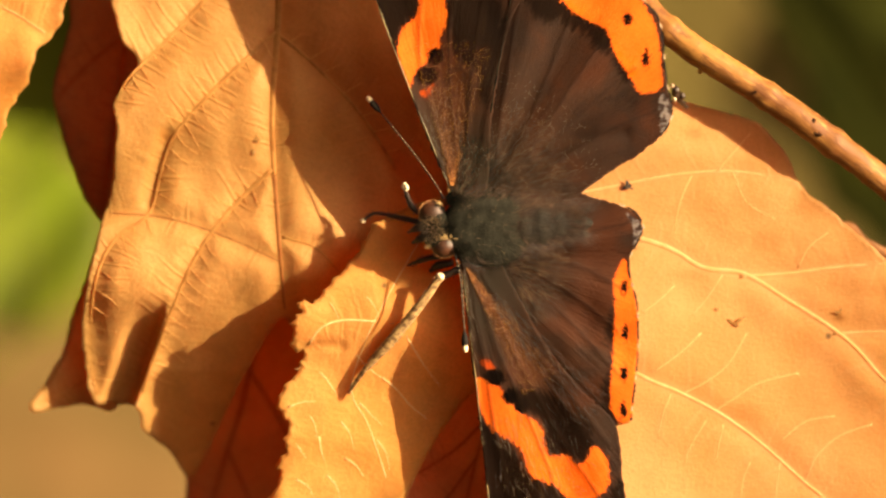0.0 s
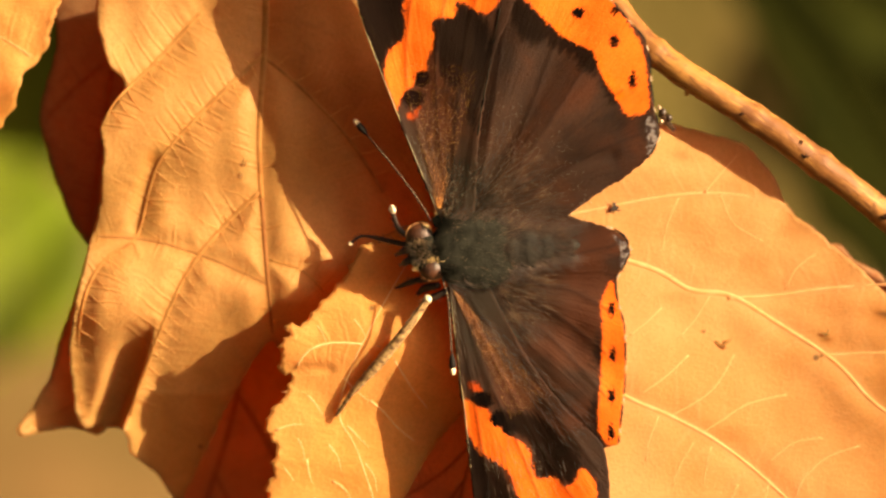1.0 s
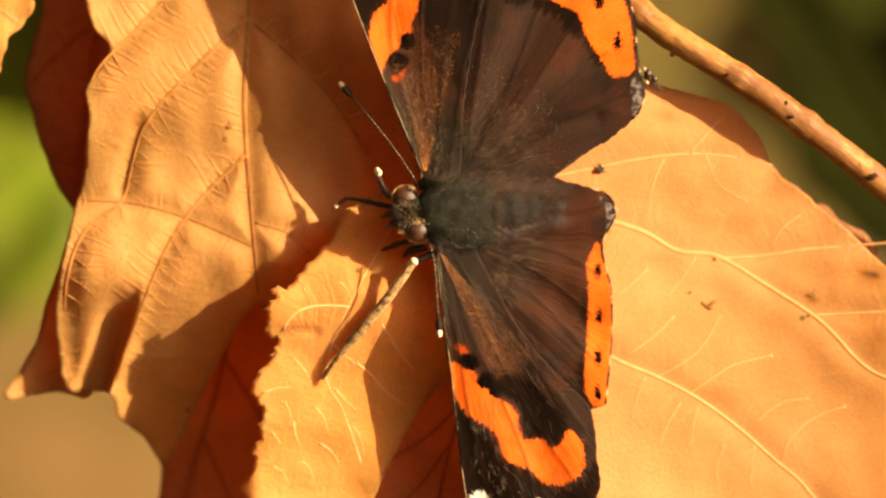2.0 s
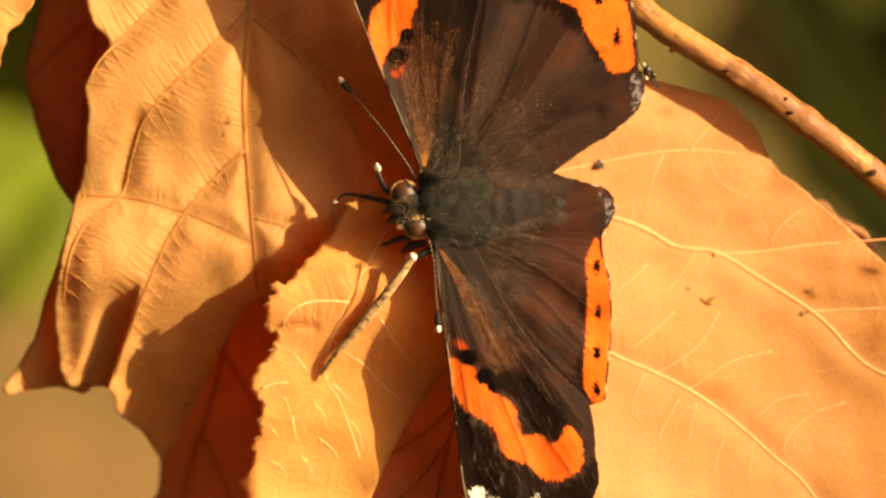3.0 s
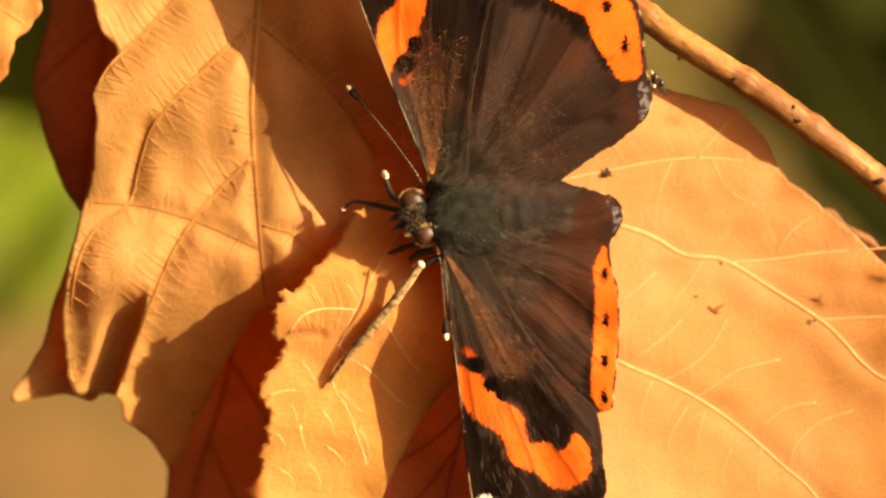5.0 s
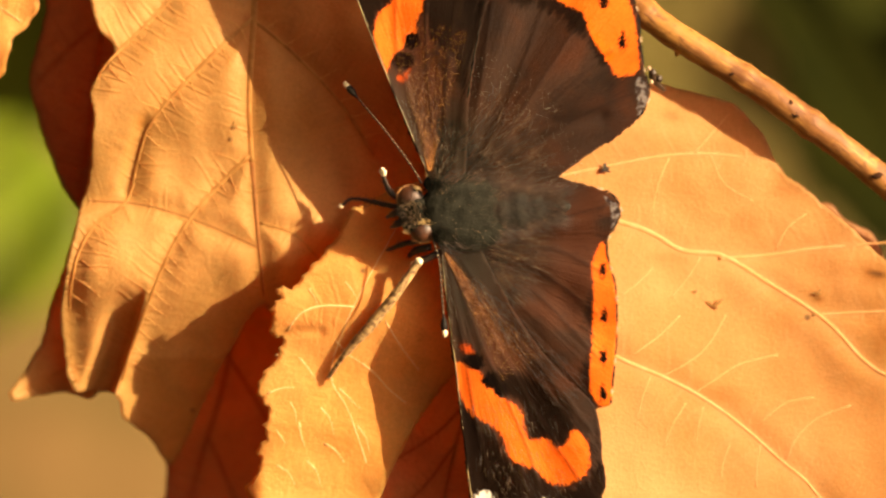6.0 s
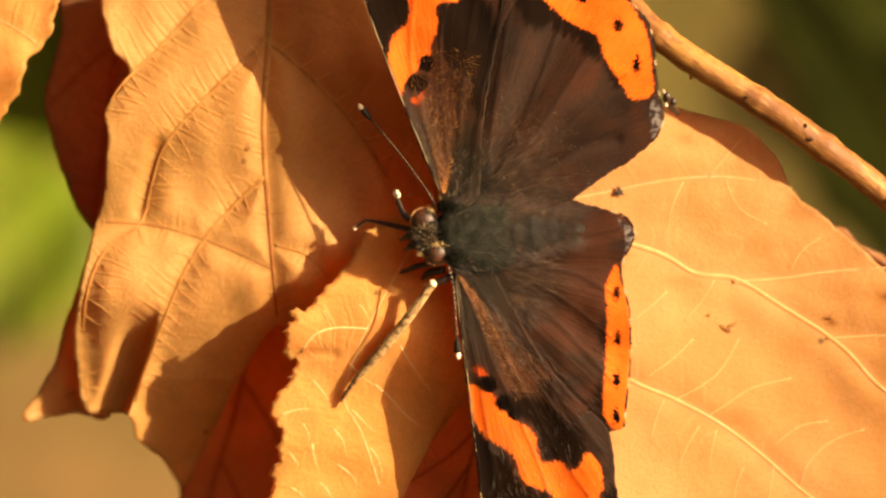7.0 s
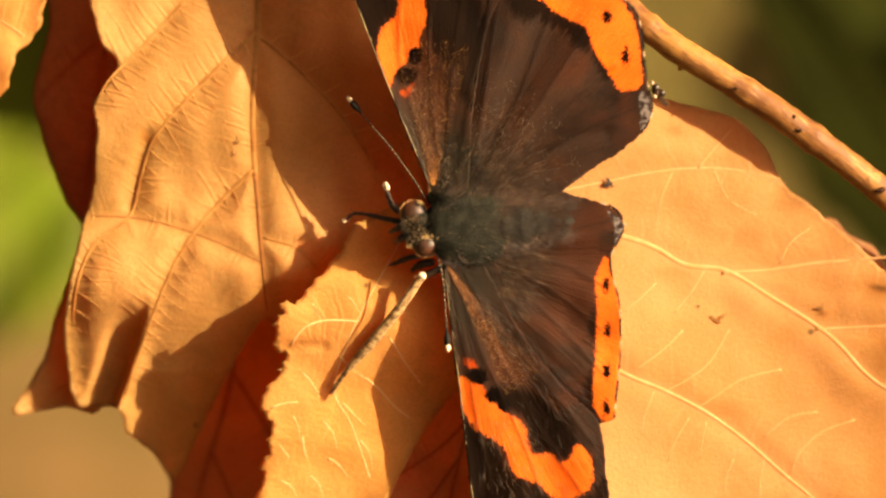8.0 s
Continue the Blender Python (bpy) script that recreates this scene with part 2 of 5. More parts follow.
BODY = plain("body_scales", (0.0179, 0.0179, 0.0137), (0.0086, 0.0087, 0.0066), 900, 0.85, 0.05, 0.8, 0.00015)
ABDOMEN = plain("abdomen_scales", (0.0156, 0.0129, 0.0094), (0.0062, 0.0055, 0.0043), 700, 0.75, 0.15, 0.8, 0.00015)
HAIR_DARK = plain("hair_olive", (0.0242, 0.0242, 0.0183), (0.0101, 0.0103, 0.0078), 600, 0.9, 0.02, 0)
HAIR_TAN = plain("hair_tan", (0.265, 0.168, 0.0936), (0.078, 0.0406, 0.0218), 500, 0.4, 0.45, 0)
HAIR_BROWN = plain("hair_brown", (0.0480, 0.0225, 0.0140), (0.0200, 0.0108, 0.0074), 500, 0.45, 0.4, 0)
EYE_BROWN = plain("eye_brown", (0.048, 0.0150, 0.0060), (0.007, 0.0039, 0.0031), 700, 0.48, 0.35, 0.6, 0.00008)
EYE_RIM = plain("eye_rim", (0.359, 0.172, 0.0663), (0.125, 0.0468, 0.0187), 1200, 0.5, 0.3)
JET = plain("antenna_black", (0.008, 0.0056, 0.0045), (0.005, 0.004, 0.0035), 3000, 0.7, 0.12)
IVORY = plain("antenna_ivory", (0.655, 0.562, 0.406), (0.593, 0.468, 0.296), 2500, 0.5, 0.35)
RING = plain("antenna_ring", (0.40, 0.31, 0.20), (0.30, 0.22, 0.13), 2500, 0.6, 0.2)
HAIR_YELLOW = plain("hair_yellow", (0.468, 0.343, 0.172), (0.328, 0.218, 0.101), 900, 0.5, 0.3, 0)
HAIR_COPPER = plain("hair_copper", (0.210, 0.066, 0.018), (0.075, 0.024, 0.008), 700, 0.4, 0.4, 0)
SPECK = plain("scale_speck", (0.468, 0.335, 0.226), (0.234, 0.148, 0.0858), 900, 0.35, 0.5, 0)
COPPER_DUST = plain("copper_dust", (0.56, 0.215, 0.055), (0.27, 0.090, 0.024), 900, 0.4, 0.4, 0)
SCAR = plain("bark_scar", (0.0468, 0.0156, 0.0062), (0.0172, 0.007, 0.0039), 900, 0.8, 0.1, 0.8, 0.00015)
COSTA = plain("edge_gold", (0.203, 0.129, 0.0468), (0.0585, 0.0374, 0.0156), 700, 0.5, 0.35)
OLIVE = plain("edge_olive", (0.0220, 0.0160, 0.0080), (0.0100, 0.0070, 0.0045), 900, 0.8, 0.08)
LEG_PALE = plain("leg_pale", (0.39, 0.25, 0.117), (0.101, 0.0507, 0.0234), 2000, 0.55, 0.3, 0.7, 0.0001)
LEG_DARK = plain("leg_dark", (0.0273, 0.014, 0.0086), (0.014, 0.0078, 0.0062), 1500, 0.45, 0.35)


def green(name, a, b, translucent, rough=0.5, spec=0.3):
    m = Mat(name)
    p = m.coords()
    c = m.mix(m.ramp(m.noise(p, 28, 3), 0.35, 0.65), a, b)
    c = m.mix(m.ramp(m.noise(p, 160, 3), 0.4, 0.7, 0.0, 0.4), c, tuple(x * 0.6 for x in b))
    nrm = m.bump(m.noise(p, 300, 3), 0.3, 0.0004)
    return m.done(c, rough, spec, translucent, c, nrm)


GREEN_BRIGHT = green("green_bright", (0.133, 0.172, 0.0078), (0.0936, 0.148, 0.0078), 0.35)
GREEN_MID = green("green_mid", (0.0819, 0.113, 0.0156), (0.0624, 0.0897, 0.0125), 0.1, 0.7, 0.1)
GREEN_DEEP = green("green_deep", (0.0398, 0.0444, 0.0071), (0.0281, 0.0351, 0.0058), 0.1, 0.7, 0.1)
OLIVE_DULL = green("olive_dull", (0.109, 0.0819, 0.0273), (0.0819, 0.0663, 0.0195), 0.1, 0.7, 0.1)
# near-black base colour adds shade to leaves turned from the sun
GREEN_SHADED = green("green_shaded", (0.0133, 0.0146, 0.0020), (0.0080, 0.0105, 0.0014), 0.02, 0.8, 0.04)


def litter():
    m = Mat("ground_litter")
    p = m.coords()
    big, mid = m.noise(p, 5, 3), m.noise(p, 32, 4)
    c = m.mix(m.ramp(big, 0.35, 0.65), (0.092, 0.0577, 0.0195), (0.0718, 0.0468, 0.0148))
    c = m.mix(m.ramp(mid, 0.42, 0.7, 0, 0.6), c, (0.115, 0.0608, 0.0234))
    m.bump(mid, 0.6, 0.01)
    return m.done(c, 0.8, 0.2)


LITTER = litter()


# ---- shape helpers, all in board millimetres ----
BASES = {}


def thing(name, base, label, category, group=""):
    ob = new(name)
    ob.empty_display_size = 0.002
    ob.matrix_world = BOARD @ Matrix.Translation(Vector(base) * MM)
    BASES[ob.name] = np.array(base, float)
    return tagged(ob, label, category, group)


def part(name, verts, faces, material, parent, label="", attrs=None, smooth=True, kind=""):
    base = BASES[parent.name]
    me = bpy.data.meshes.new(name)
    v = (np.asarray(verts, float) - base) * MM
    me.from_pydata(v.tolist(), [], faces)
    for key, values in (attrs or {}).items():
        me.attributes.new(key, "FLOAT", "POINT").data.foreach_set("value", np.asarray(values, np.float32))
    me.materials.append(material)
    if smooth:
        me.shade_smooth()
    me.update()
    ob = new(name, me)
    ob.parent = parent
    BASES[ob.name] = base
    return tagged(ob, label, kind=kind)


def spline(pts, per=8, closed=False):
    """Catmull-Rom curve through the control points."""
    p = np.asarray(pts, float)
    n = len(p)
    out = []
    for i in range(n if closed else n - 1):
        if closed:
            a, b, c, d = (p[(i + k) % n] for k in (-1, 0, 1, 2))
        else:
            a, b, c, d = p[max(i - 1, 0)], p[i], p[i + 1], p[min(i + 2, n - 1)]
        for t in np.linspace(0, 1, per, endpoint=False):
            out.append(0.5 * (2 * b + (c - a) * t + (2 * a - 5 * b + 4 * c - d) * t * t + (3 * b - a - 3 * c + d) * t ** 3))
    if not closed:
        out.append(p[-1])
    return np.array(out)


def even(line, step, closed=False):
    """The same line with evenly spaced points."""
    q = np.vstack([line, line[:1]]) if closed else line
    d = np.r_[0, np.cumsum(np.linalg.norm(np.diff(q, axis=0), axis=1))]
    s = np.linspace(0, d[-1], max(3, int(d[-1] / step)) + (0 if closed else 1), endpoint=not closed)
    return np.stack([np.interp(s, d, q[:, k]) for k in range(q.shape[1])], 1)


def to_line(pts, line):
    """Distance of points to a polyline, and how far along it the nearest place lies."""
    best = np.full(len(pts), 1e9)
    where = np.zeros(len(pts))
    run = 0.0
    for a, b in zip(line[:-1], line[1:]):
        ab = b - a
        length = max(np.linalg.norm(ab), 1e-9)
        t = np.clip(((pts - a) @ ab) / length ** 2, 0, 1)
        d = np.linalg.norm(pts - a - t[:, None] * ab, axis=1)
        near = d < best
        best[near], where[near] = d[near], run + t[near] * length
        run += length
    return best, where


def inside(pts, poly):
    x, y = pts[:, 0], pts[:, 1]
    hit = np.zeros(len(pts), bool)
    for (x0, y0), (x1, y1) in zip(poly, np.roll(poly, -1, 0)):
        cross = (y0 > y) != (y1 > y)
        with np.errstate(divide="ignore", invalid="ignore"):
            hit ^= cross & (x < (x1 - x0) * (y - y0) / (y1 - y0) + x0)
    return hit


def signed(pts, poly):
    """Depth inside a closed outline, negative outside."""
    d, _ = to_line(pts, np.vstack([poly, poly[:1]]))
    return np.where(inside(pts, poly), d, -d)


def ripple(x, y, seed, size):
    """Smooth uneven swelling between -1 and 1."""
    r = np.random.RandomState(seed)
    z = np.zeros(np.shape(x))
    for k in range(7):
        a, f, ph = r.uniform(0, 6.28), r.uniform(0.5, 1.6) / size, r.uniform(0, 6.28)
        z = z + np.sin((x * math.cos(a) + y * math.sin(a)) * f * 6.28 + ph) / 3.2
    return z


def sheet(outline, step, seed=1):
    """Flat triangle net inside an outline: its points and faces."""
    r = np.random.RandomState(seed)
    lo, hi = outline.min(0), outline.max(0)
    gx, gy = np.meshgrid(np.arange(lo[0], hi[0], step), np.arange(lo[1], hi[1], step * 0.87))
    gx = gx + (np.arange(gx.shape[0])[:, None] % 2) * step / 2
    grid = np.stack([gx.ravel(), gy.ravel()], 1) + r.uniform(-0.12, 0.12, (gx.size, 2)) * step
    grid = grid[signed(grid, outline[::2] if len(outline) > 300 else outline) > step * 0.55]
    n = len(outline)
    pts = np.vstack([outline, grid])
    res = geometry.delaunay_2d_cdt([Vector(p) for p in pts], [], [list(range(n))], 1, 1e-5)
    v = np.array([(p.x, p.y) for p in res[0]])
    return v, [list(f) for f in res[2]]


def tooth(outline, seed, size, length, until=1e3):
    """Uneven teeth along an outline, as far to the right as until."""
    q = even(outline, 0.22, True)
    r = np.random.RandomState(seed)
    d = np.roll(q, -1, 0) - np.roll(q, 1, 0)
    nrm = np.stack([d[:, 1], -d[:, 0]], 1) / np.maximum(np.linalg.norm(d, axis=1), 1e-9)[:, None]
    s = np.arange(len(q)) * 0.22
    turn = np.cumsum(r.uniform(0.55, 1.5, len(q))) * 0.22 / length
    saw = (turn % 1.0) ** 1.6 - 0.4
    saw = saw * (0.35 + 0.9 * (0.5 + 0.5 * np.sin(s * 0.43 + seed)) * (0.6 + 0.4 * np.sin(s * 1.7 + 3 * seed)))
    size = np.where(q[:, 0] < until, size, 0.08)
    wave = np.sin(s * 1.1 + seed) * 0.35 + np.sin(s * 2.9 + 2 * seed) * 0.25
    return q + nrm * (saw * size + wave * size * 0.8)[:, None] + r.normal(0, 1, q.shape) * size[:, None] * 0.08


def tube(line, radii, sides=8, flat=1.0):
    """Closed tube along a 3-D line; also how far along and around each point lies."""
    p = np.asarray(line, float)
    radii = np.broadcast_to(np.asarray(radii, float), (len(p),))
    t = np.gradient(p, axis=0)
    t /= np.maximum(np.linalg.norm(t, axis=1), 1e-9)[:, None]
    side = np.cross(t, (0, 0, 1.0))
    side /= np.maximum(np.linalg.norm(side, axis=1), 1e-6)[:, None]
    up = np.cross(side, t)
    a = np.arange(sides) / sides * 2 * math.pi
    v = (p[:, None] + radii[:, None, None] * (np.cos(a)[None, :, None] * side[:, None] + flat * np.sin(a)[None, :, None] * up[:, None])).reshape(-1, 3)
    f = [[i * sides + k, i * sides + (k + 1) % sides, (i + 1) * sides + (k + 1) % sides, (i + 1) * sides + k]
         for i in range(len(p) - 1) for k in range(sides)]
    f += [list(range(sides))[::-1], [(len(p) - 1) * sides + k for k in range(sides)]]
    run = np.r_[0, np.cumsum(np.linalg.norm(np.diff(p, axis=0), axis=1))]
    return v, f, {"along": np.repeat(run, sides), "around": np.tile(np.abs(np.sin(a / 2)) * 2, len(p))}


def ball(centre, radii, turn=0.0, rings=16, sides=24, shape=None):
    """Ellipsoid, turned about z, with an optional shaping of its unit points."""
    th = np.linspace(0, math.pi, rings + 1)
    v = [(math.cos(t), math.sin(t) * math.cos(a), math.sin(t) * math.sin(a))
         for t in th for a in np.arange(sides) / sides * 2 * math.pi]
    v = np.array(v)
    if shape is not None:
        v = shape(v)
    v = v * np.array(radii)
    c, s = math.cos(turn), math.sin(turn)
    v = v @ np.array(((c, s, 0), (-s, c, 0), (0, 0, 1))) + np.array(centre)
    f = [[i * sides + k, (i + 1) * sides + k, (i + 1) * sides + (k + 1) % sides, i * sides + (k + 1) % sides]
         for i in range(rings) for k in range(sides)]
    return v, f


def hairs(roots, ways, lengths, width, bend, seed):
    """Fine tapered hairs: each a three-sided blade of three joints."""
    r = np.random.RandomState(seed)
    v, f = [], []
    for p, w, length in zip(roots, ways, lengths):
        w = w / max(np.linalg.norm(w), 1e-9)
        side = np.cross(w, r.normal(size=3))
        side /= max(np.linalg.norm(side), 1e-9)
        up = np.cross(side, w)
        sag = bend * length * r.uniform(-0.3, 1.0)
        i = len(v)
        for t, k in ((0, 1.0), (0.45, 0.8), (0.8, 0.45)):
            c = p + w * length * t + np.array((0, 0, -1.0)) * sag * t * t
            for a in (0, 2.094, 4.189):
                v.append(c + (side * math.cos(a) + up * math.sin(a)) * width * k)
        v.append(p + w * length + np.array((0, 0, -1.0)) * sag)
        for row in (0, 3):
            for k in range(3):
                f.append([i + row + k, i + row + (k + 1) % 3, i + row + 3 + (k + 1) % 3, i + row + 3 + k])
        f += [[i + 6 + k, i + 6 + (k + 1) % 3, i + 9] for k in range(3)]
    return np.array(v), f


# ---- ground and the plants far behind ----
def ground():
    g = np.concatenate([np.linspace(-600, -2, 14), np.linspace(-1.9, 2.9, 48), np.linspace(3, 600, 14)])
    v = [(x, y, 0.03 * noise.noise((x * 3, y * 3, 1.7)) - 0.02 if abs(x) < 3 and abs(y) < 3 else -0.02) for y in g for x in g]
    k = len(g)
    f = [(j * k + i, j * k + i + 1, (j + 1) * k + i + 1, (j + 1) * k + i) for j in range(k - 1) for i in range(k - 1)]
    me = bpy.data.meshes.new("ground")
    me.from_pydata(v, [], f)
    me.materials.append(LITTER)
    me.shade_smooth()
    tagged(new("ground", me), "brown ground strewn with dry leaf litter", "ground", kind="structure")


ground()


def green_leaf(centre, length, width, turn, tilt, lean, material, label, cup=0.25):
    """Broad pointed green leaf, cupped along its midrib."""
    ob = new("green_leaf")
    ob.matrix_world = BOARD @ Matrix.Translation(Vector(centre) * MM) @ pose(0, 0, 0, tilt, lean, turn)
    BASES[ob.name] = np.zeros(3)
    n, k = 28, 8
    v = []
    for i in range(n + 1):
        t = i / n
        w = width / 2 * math.sin(math.pi * min(1, t * 0.97 + 0.015)) ** 0.75 * (1.15 - 0.5 * t)
        for j in range(-k, k + 1):
            s = j / k
            v.append(((t - 0.5) * length, s * w * (1 + 0.03 * math.sin(t * 40)), abs(s) * w * cup - (t - 0.5) ** 2 * length * cup))
    f = [[i * (2 * k + 1) + j, (i + 1) * (2 * k + 1) + j, (i + 1) * (2 * k + 1) + j + 1, i * (2 * k + 1) + j + 1]
         for i in range(n) for j in range(2 * k)]
    blade = part("blade", v, f, material, ob)
    sol = blade.modifiers.new("thickness", "SOLIDIFY")
    sol.thickness = 0.0005
    mid = [((i / 12 - 0.5) * length, 0, -(i / 12 - 0.5) ** 2 * length * cup) for i in range(13)]
    tv, tf, ta = tube(mid, np.linspace(1.2, 0.4, 13), 6)
    part("midrib", tv, tf, material, ob, attrs=ta)
    # the stalk runs down to the ground
    foot = ob.matrix_world @ Vector((-0.5 * length * MM, 0, -0.0625 * length * MM))
    down = ob.matrix_world.inverted() @ Vector((foot.x + (0.12 if foot.x > 0 else -0.12), foot.y + 0.02, -0.03))
    stalk = [Vector(mid[0]).lerp(down / MM, t) + Vector((0, 0, -6 * math.sin(t * math.pi))) for t in np.linspace(0, 1, 9)]
    sv, sf, sa = tube([tuple(p) for p in stalk], np.linspace(0.7, 1.0, 9), 6)
    part("stalk", sv, sf, material, ob, attrs=sa)
    return tagged(ob, label, "leaf", "green leaves behind the dry ones")


GREENS = [
    ((-61.76, 4.56, -290), 34, 32, 95, 8, 14, GREEN_BRIGHT, "bright yellow-green leaf in full sun", 0.06),
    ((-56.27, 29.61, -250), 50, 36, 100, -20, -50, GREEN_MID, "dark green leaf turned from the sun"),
    ((52.96, 22.75, -200), 95, 12, -62, -15, -50, GREEN_SHADED, "long green leaf turned from the sun, shade in its colour"),
    ((77.1, 4.63, -230), 110, 44, -50, -15, -50, GREEN_SHADED, "long green leaf turned from the sun, shade in its colour"),
    ((40.05, 25.01, -340), 130, 34, -62, 0, -12, OLIVE_DULL, "dull olive half-withered leaf", 0.1),
    ((69.38, 38.35, -330), 50, 26, -40, 0, -35, GREEN_DEEP, "yellow-green leaf behind the dark ones"),
]
for spec in GREENS:
    green_leaf(*spec)


# ---- withered leaves ----
def dead_leaf(name, base, outline, height, teeth, veins, blade_mat, vein_mat, label, step=0.42, seed=3, thick=0.16, curl=0.0, puff=0.2, stalk=None, stain_shades=(), wave=0.12):
    """One withered leaf: a relief blade with veins standing on it. height(x, y) gives the lie of the blade.
    veins: (name, control points, radius at its start, radius at its end)."""
    ob = thing(name, base, label, "dry leaf", "withered leaves under the butterfly")
    rim = tooth(spline(outline, 8, True), seed, *teeth)
    v, f = sheet(even(rim, 0.3, True), step, seed)
    lines = [(n, even(spline(c, 8), 0.5), a, b) for n, c, a, b, *_ in veins]
    tints = [v[4] if len(v) > 4 else vein_mat for v in veins]
    vein, best, along, second = np.zeros(len(v)), np.full(len(v), 1e9), np.zeros(len(v)), np.full(len(v), 1e9)
    ridge = np.zeros(len(v))
    for n, line, a, b in lines:
        d, s = to_line(v, line)
        if a < 0.1:
            # faint cross veins neither part the blade nor swell it
            ridge = ridge + 0.32 * a * np.exp(-(d / 0.28) ** 2)
            vein = np.maximum(vein, 0.35 * np.exp(-(d / 0.2) ** 2))
            continue
        near = d < best
        second = np.where(near, best, np.minimum(second, d))
        best[near], along[near] = d[near], s[near] + a * 37
        vein = np.maximum(vein, np.exp(-(d / (2.0 * max(a, 0.09))) ** 2))
    pillow = puff * (1 - np.exp(-(best / 1.3) ** 2))
    edge = -signed(v, even(rim, 0.6, True))
    z = height(v[:, 0], v[:, 1]) + pillow + ridge + wave * ripple(v[:, 0], v[:, 1], seed, 6)
    z = z + curl * np.exp(edge / 1.2) * ripple(v[:, 0], v[:, 1], seed + 9, 7)
    stain_shade = np.zeros(len(v))
    for x, y, a, b, deep in stain_shades:
        stain_shade = np.maximum(stain_shade, deep * np.exp(-((v[:, 0] - x) / a) ** 2 - ((v[:, 1] - y + 0.15 * (v[:, 0] - x)) / b) ** 2))
    attrs = {"stain_shade": stain_shade, "vein": vein, "along": along, "away": best, "sure": bend(second - best, 0.6, 2.2), "rim": np.exp(edge / 0.35)}
    blade = part("blade", np.c_[v, z], f, blade_mat, ob, attrs=attrs)
    sol = blade.modifiers.new("thickness", "SOLIDIFY")
    sol.thickness, sol.offset = thick * MM, -1
    main = [line for n, line, a, b in lines if a >= 0.1]

    def swell(p):
        return puff * (1 - np.exp(-(np.min([to_line(p, line)[0] for line in main], 0) / 1.3) ** 2))

    for (n, line, a, b), tint in zip(lines, tints):
        zz = height(line[:, 0], line[:, 1]) + wave * ripple(line[:, 0], line[:, 1], seed, 6) + 0.02
        if a < 0.1:
            zz = zz + 0.32 * a + swell(line)
        r = np.linspace(a, b, len(line))
        tv, tf, ta = tube(np.c_[line, zz], r, 10, 0.36)
        part(n, tv, tf, tint, ob, attrs=ta)
    if stalk:
        line = even(spline(stalk, 8), 0.6)
        tv, tf, ta = tube(line, np.linspace(0.40, 0.55, len(line)), 10)
        part("stalk", tv, tf, vein_mat, ob, attrs=ta)
    return ob


def rungs(line, start, end, gap, reach, side, seed):
    """Short cross veins that leave a side vein like the rungs of a ladder, swept a little towards its tip."""
    r = np.random.RandomState(seed)
    p = even(spline(line, 8), 0.1)
    out, at = [], start
    while at < min(end, len(p) * 0.1 - 0.3):
        i = int(at * 10)
        t = p[min(i + 3, len(p) - 1)] - p[max(i - 3, 0)]
        t = t / np.linalg.norm(t)
        n = np.array((t[1], -t[0])) * side
        length = reach * r.uniform(0.55, 1.15)
        a, b = p[i] + n * length * 0.5 + t * length * r.uniform(0.10, 0.2), p[i] + n * length + t * length * r.uniform(0.15, 0.45)
        out.append(("cross_vein", [tuple(p[i] + n * 0.1), tuple(a), tuple(b)], 0.066, 0.012, VEIN_GOLD))
        at += gap * r.uniform(0.75, 1.25)
    return out


def bend(x, lo, hi):
    """0 before lo, 1 after hi, smooth between."""
    t = np.clip((x - lo) / (hi - lo), 0, 1)
    return t * t * (3 - 2 * t)


def fold(x, y, pts, width, h):
    """A soft ridge (or valley) along a line."""
    d, _ = to_line(np.stack([np.ravel(x), np.ravel(y)], 1), np.array(pts, float))
    return (h * np.exp(-(d / width) ** 2)).reshape(np.shape(x))


def lie_left(x, y):
    z = -4.2 - 0.10 * (x + 15) - 0.25 * (4 - y) * bend(-y, -6, 8)
    # beside the lower side vein the blade drops into a cleft
    away = (-26.7 + 0.341 * (y + 5.7)) - x
    z = z + 0.8 * np.exp(-(away / 1.3) ** 2) * bend(-y, 3, 7)
    z = z - (3.0 * bend(-y, 4.2, 9.5) + 0.08 * np.maximum(0, -9.5 - y)) * (bend(away, 0.1, 1.0) - 0.55 * bend(away, 2.4, 4.2))
    z = z - fold(x, y, [(-27.0, 11.4), (-27.9, 8.2), (-29.0, 4.6)], 0.6, 0.45)
    z = z - 0.5 * bend(-x, 31.5, 34) + 0.9 * np.sin(y * 0.35 + 2.6)
    z = z - 0.12 * np.maximum(0, -9.0 - y) * bend(x, -27, -23)
    z = z - 0.7 * np.maximum(0, -12.0 - y) * bend(x, -31, -28)
    z = z - 0.10 * (x + 22) * bend(-y, -2, 6)
    z = z + 0.7 * bend(-y, 0, 8) * bend(x, -27.5, -23)
    z = z + 2.1 * np.exp(-((x + 13.5) / 6.5) ** 2 - ((y - 1.5) / 8.0) ** 2)
    return z


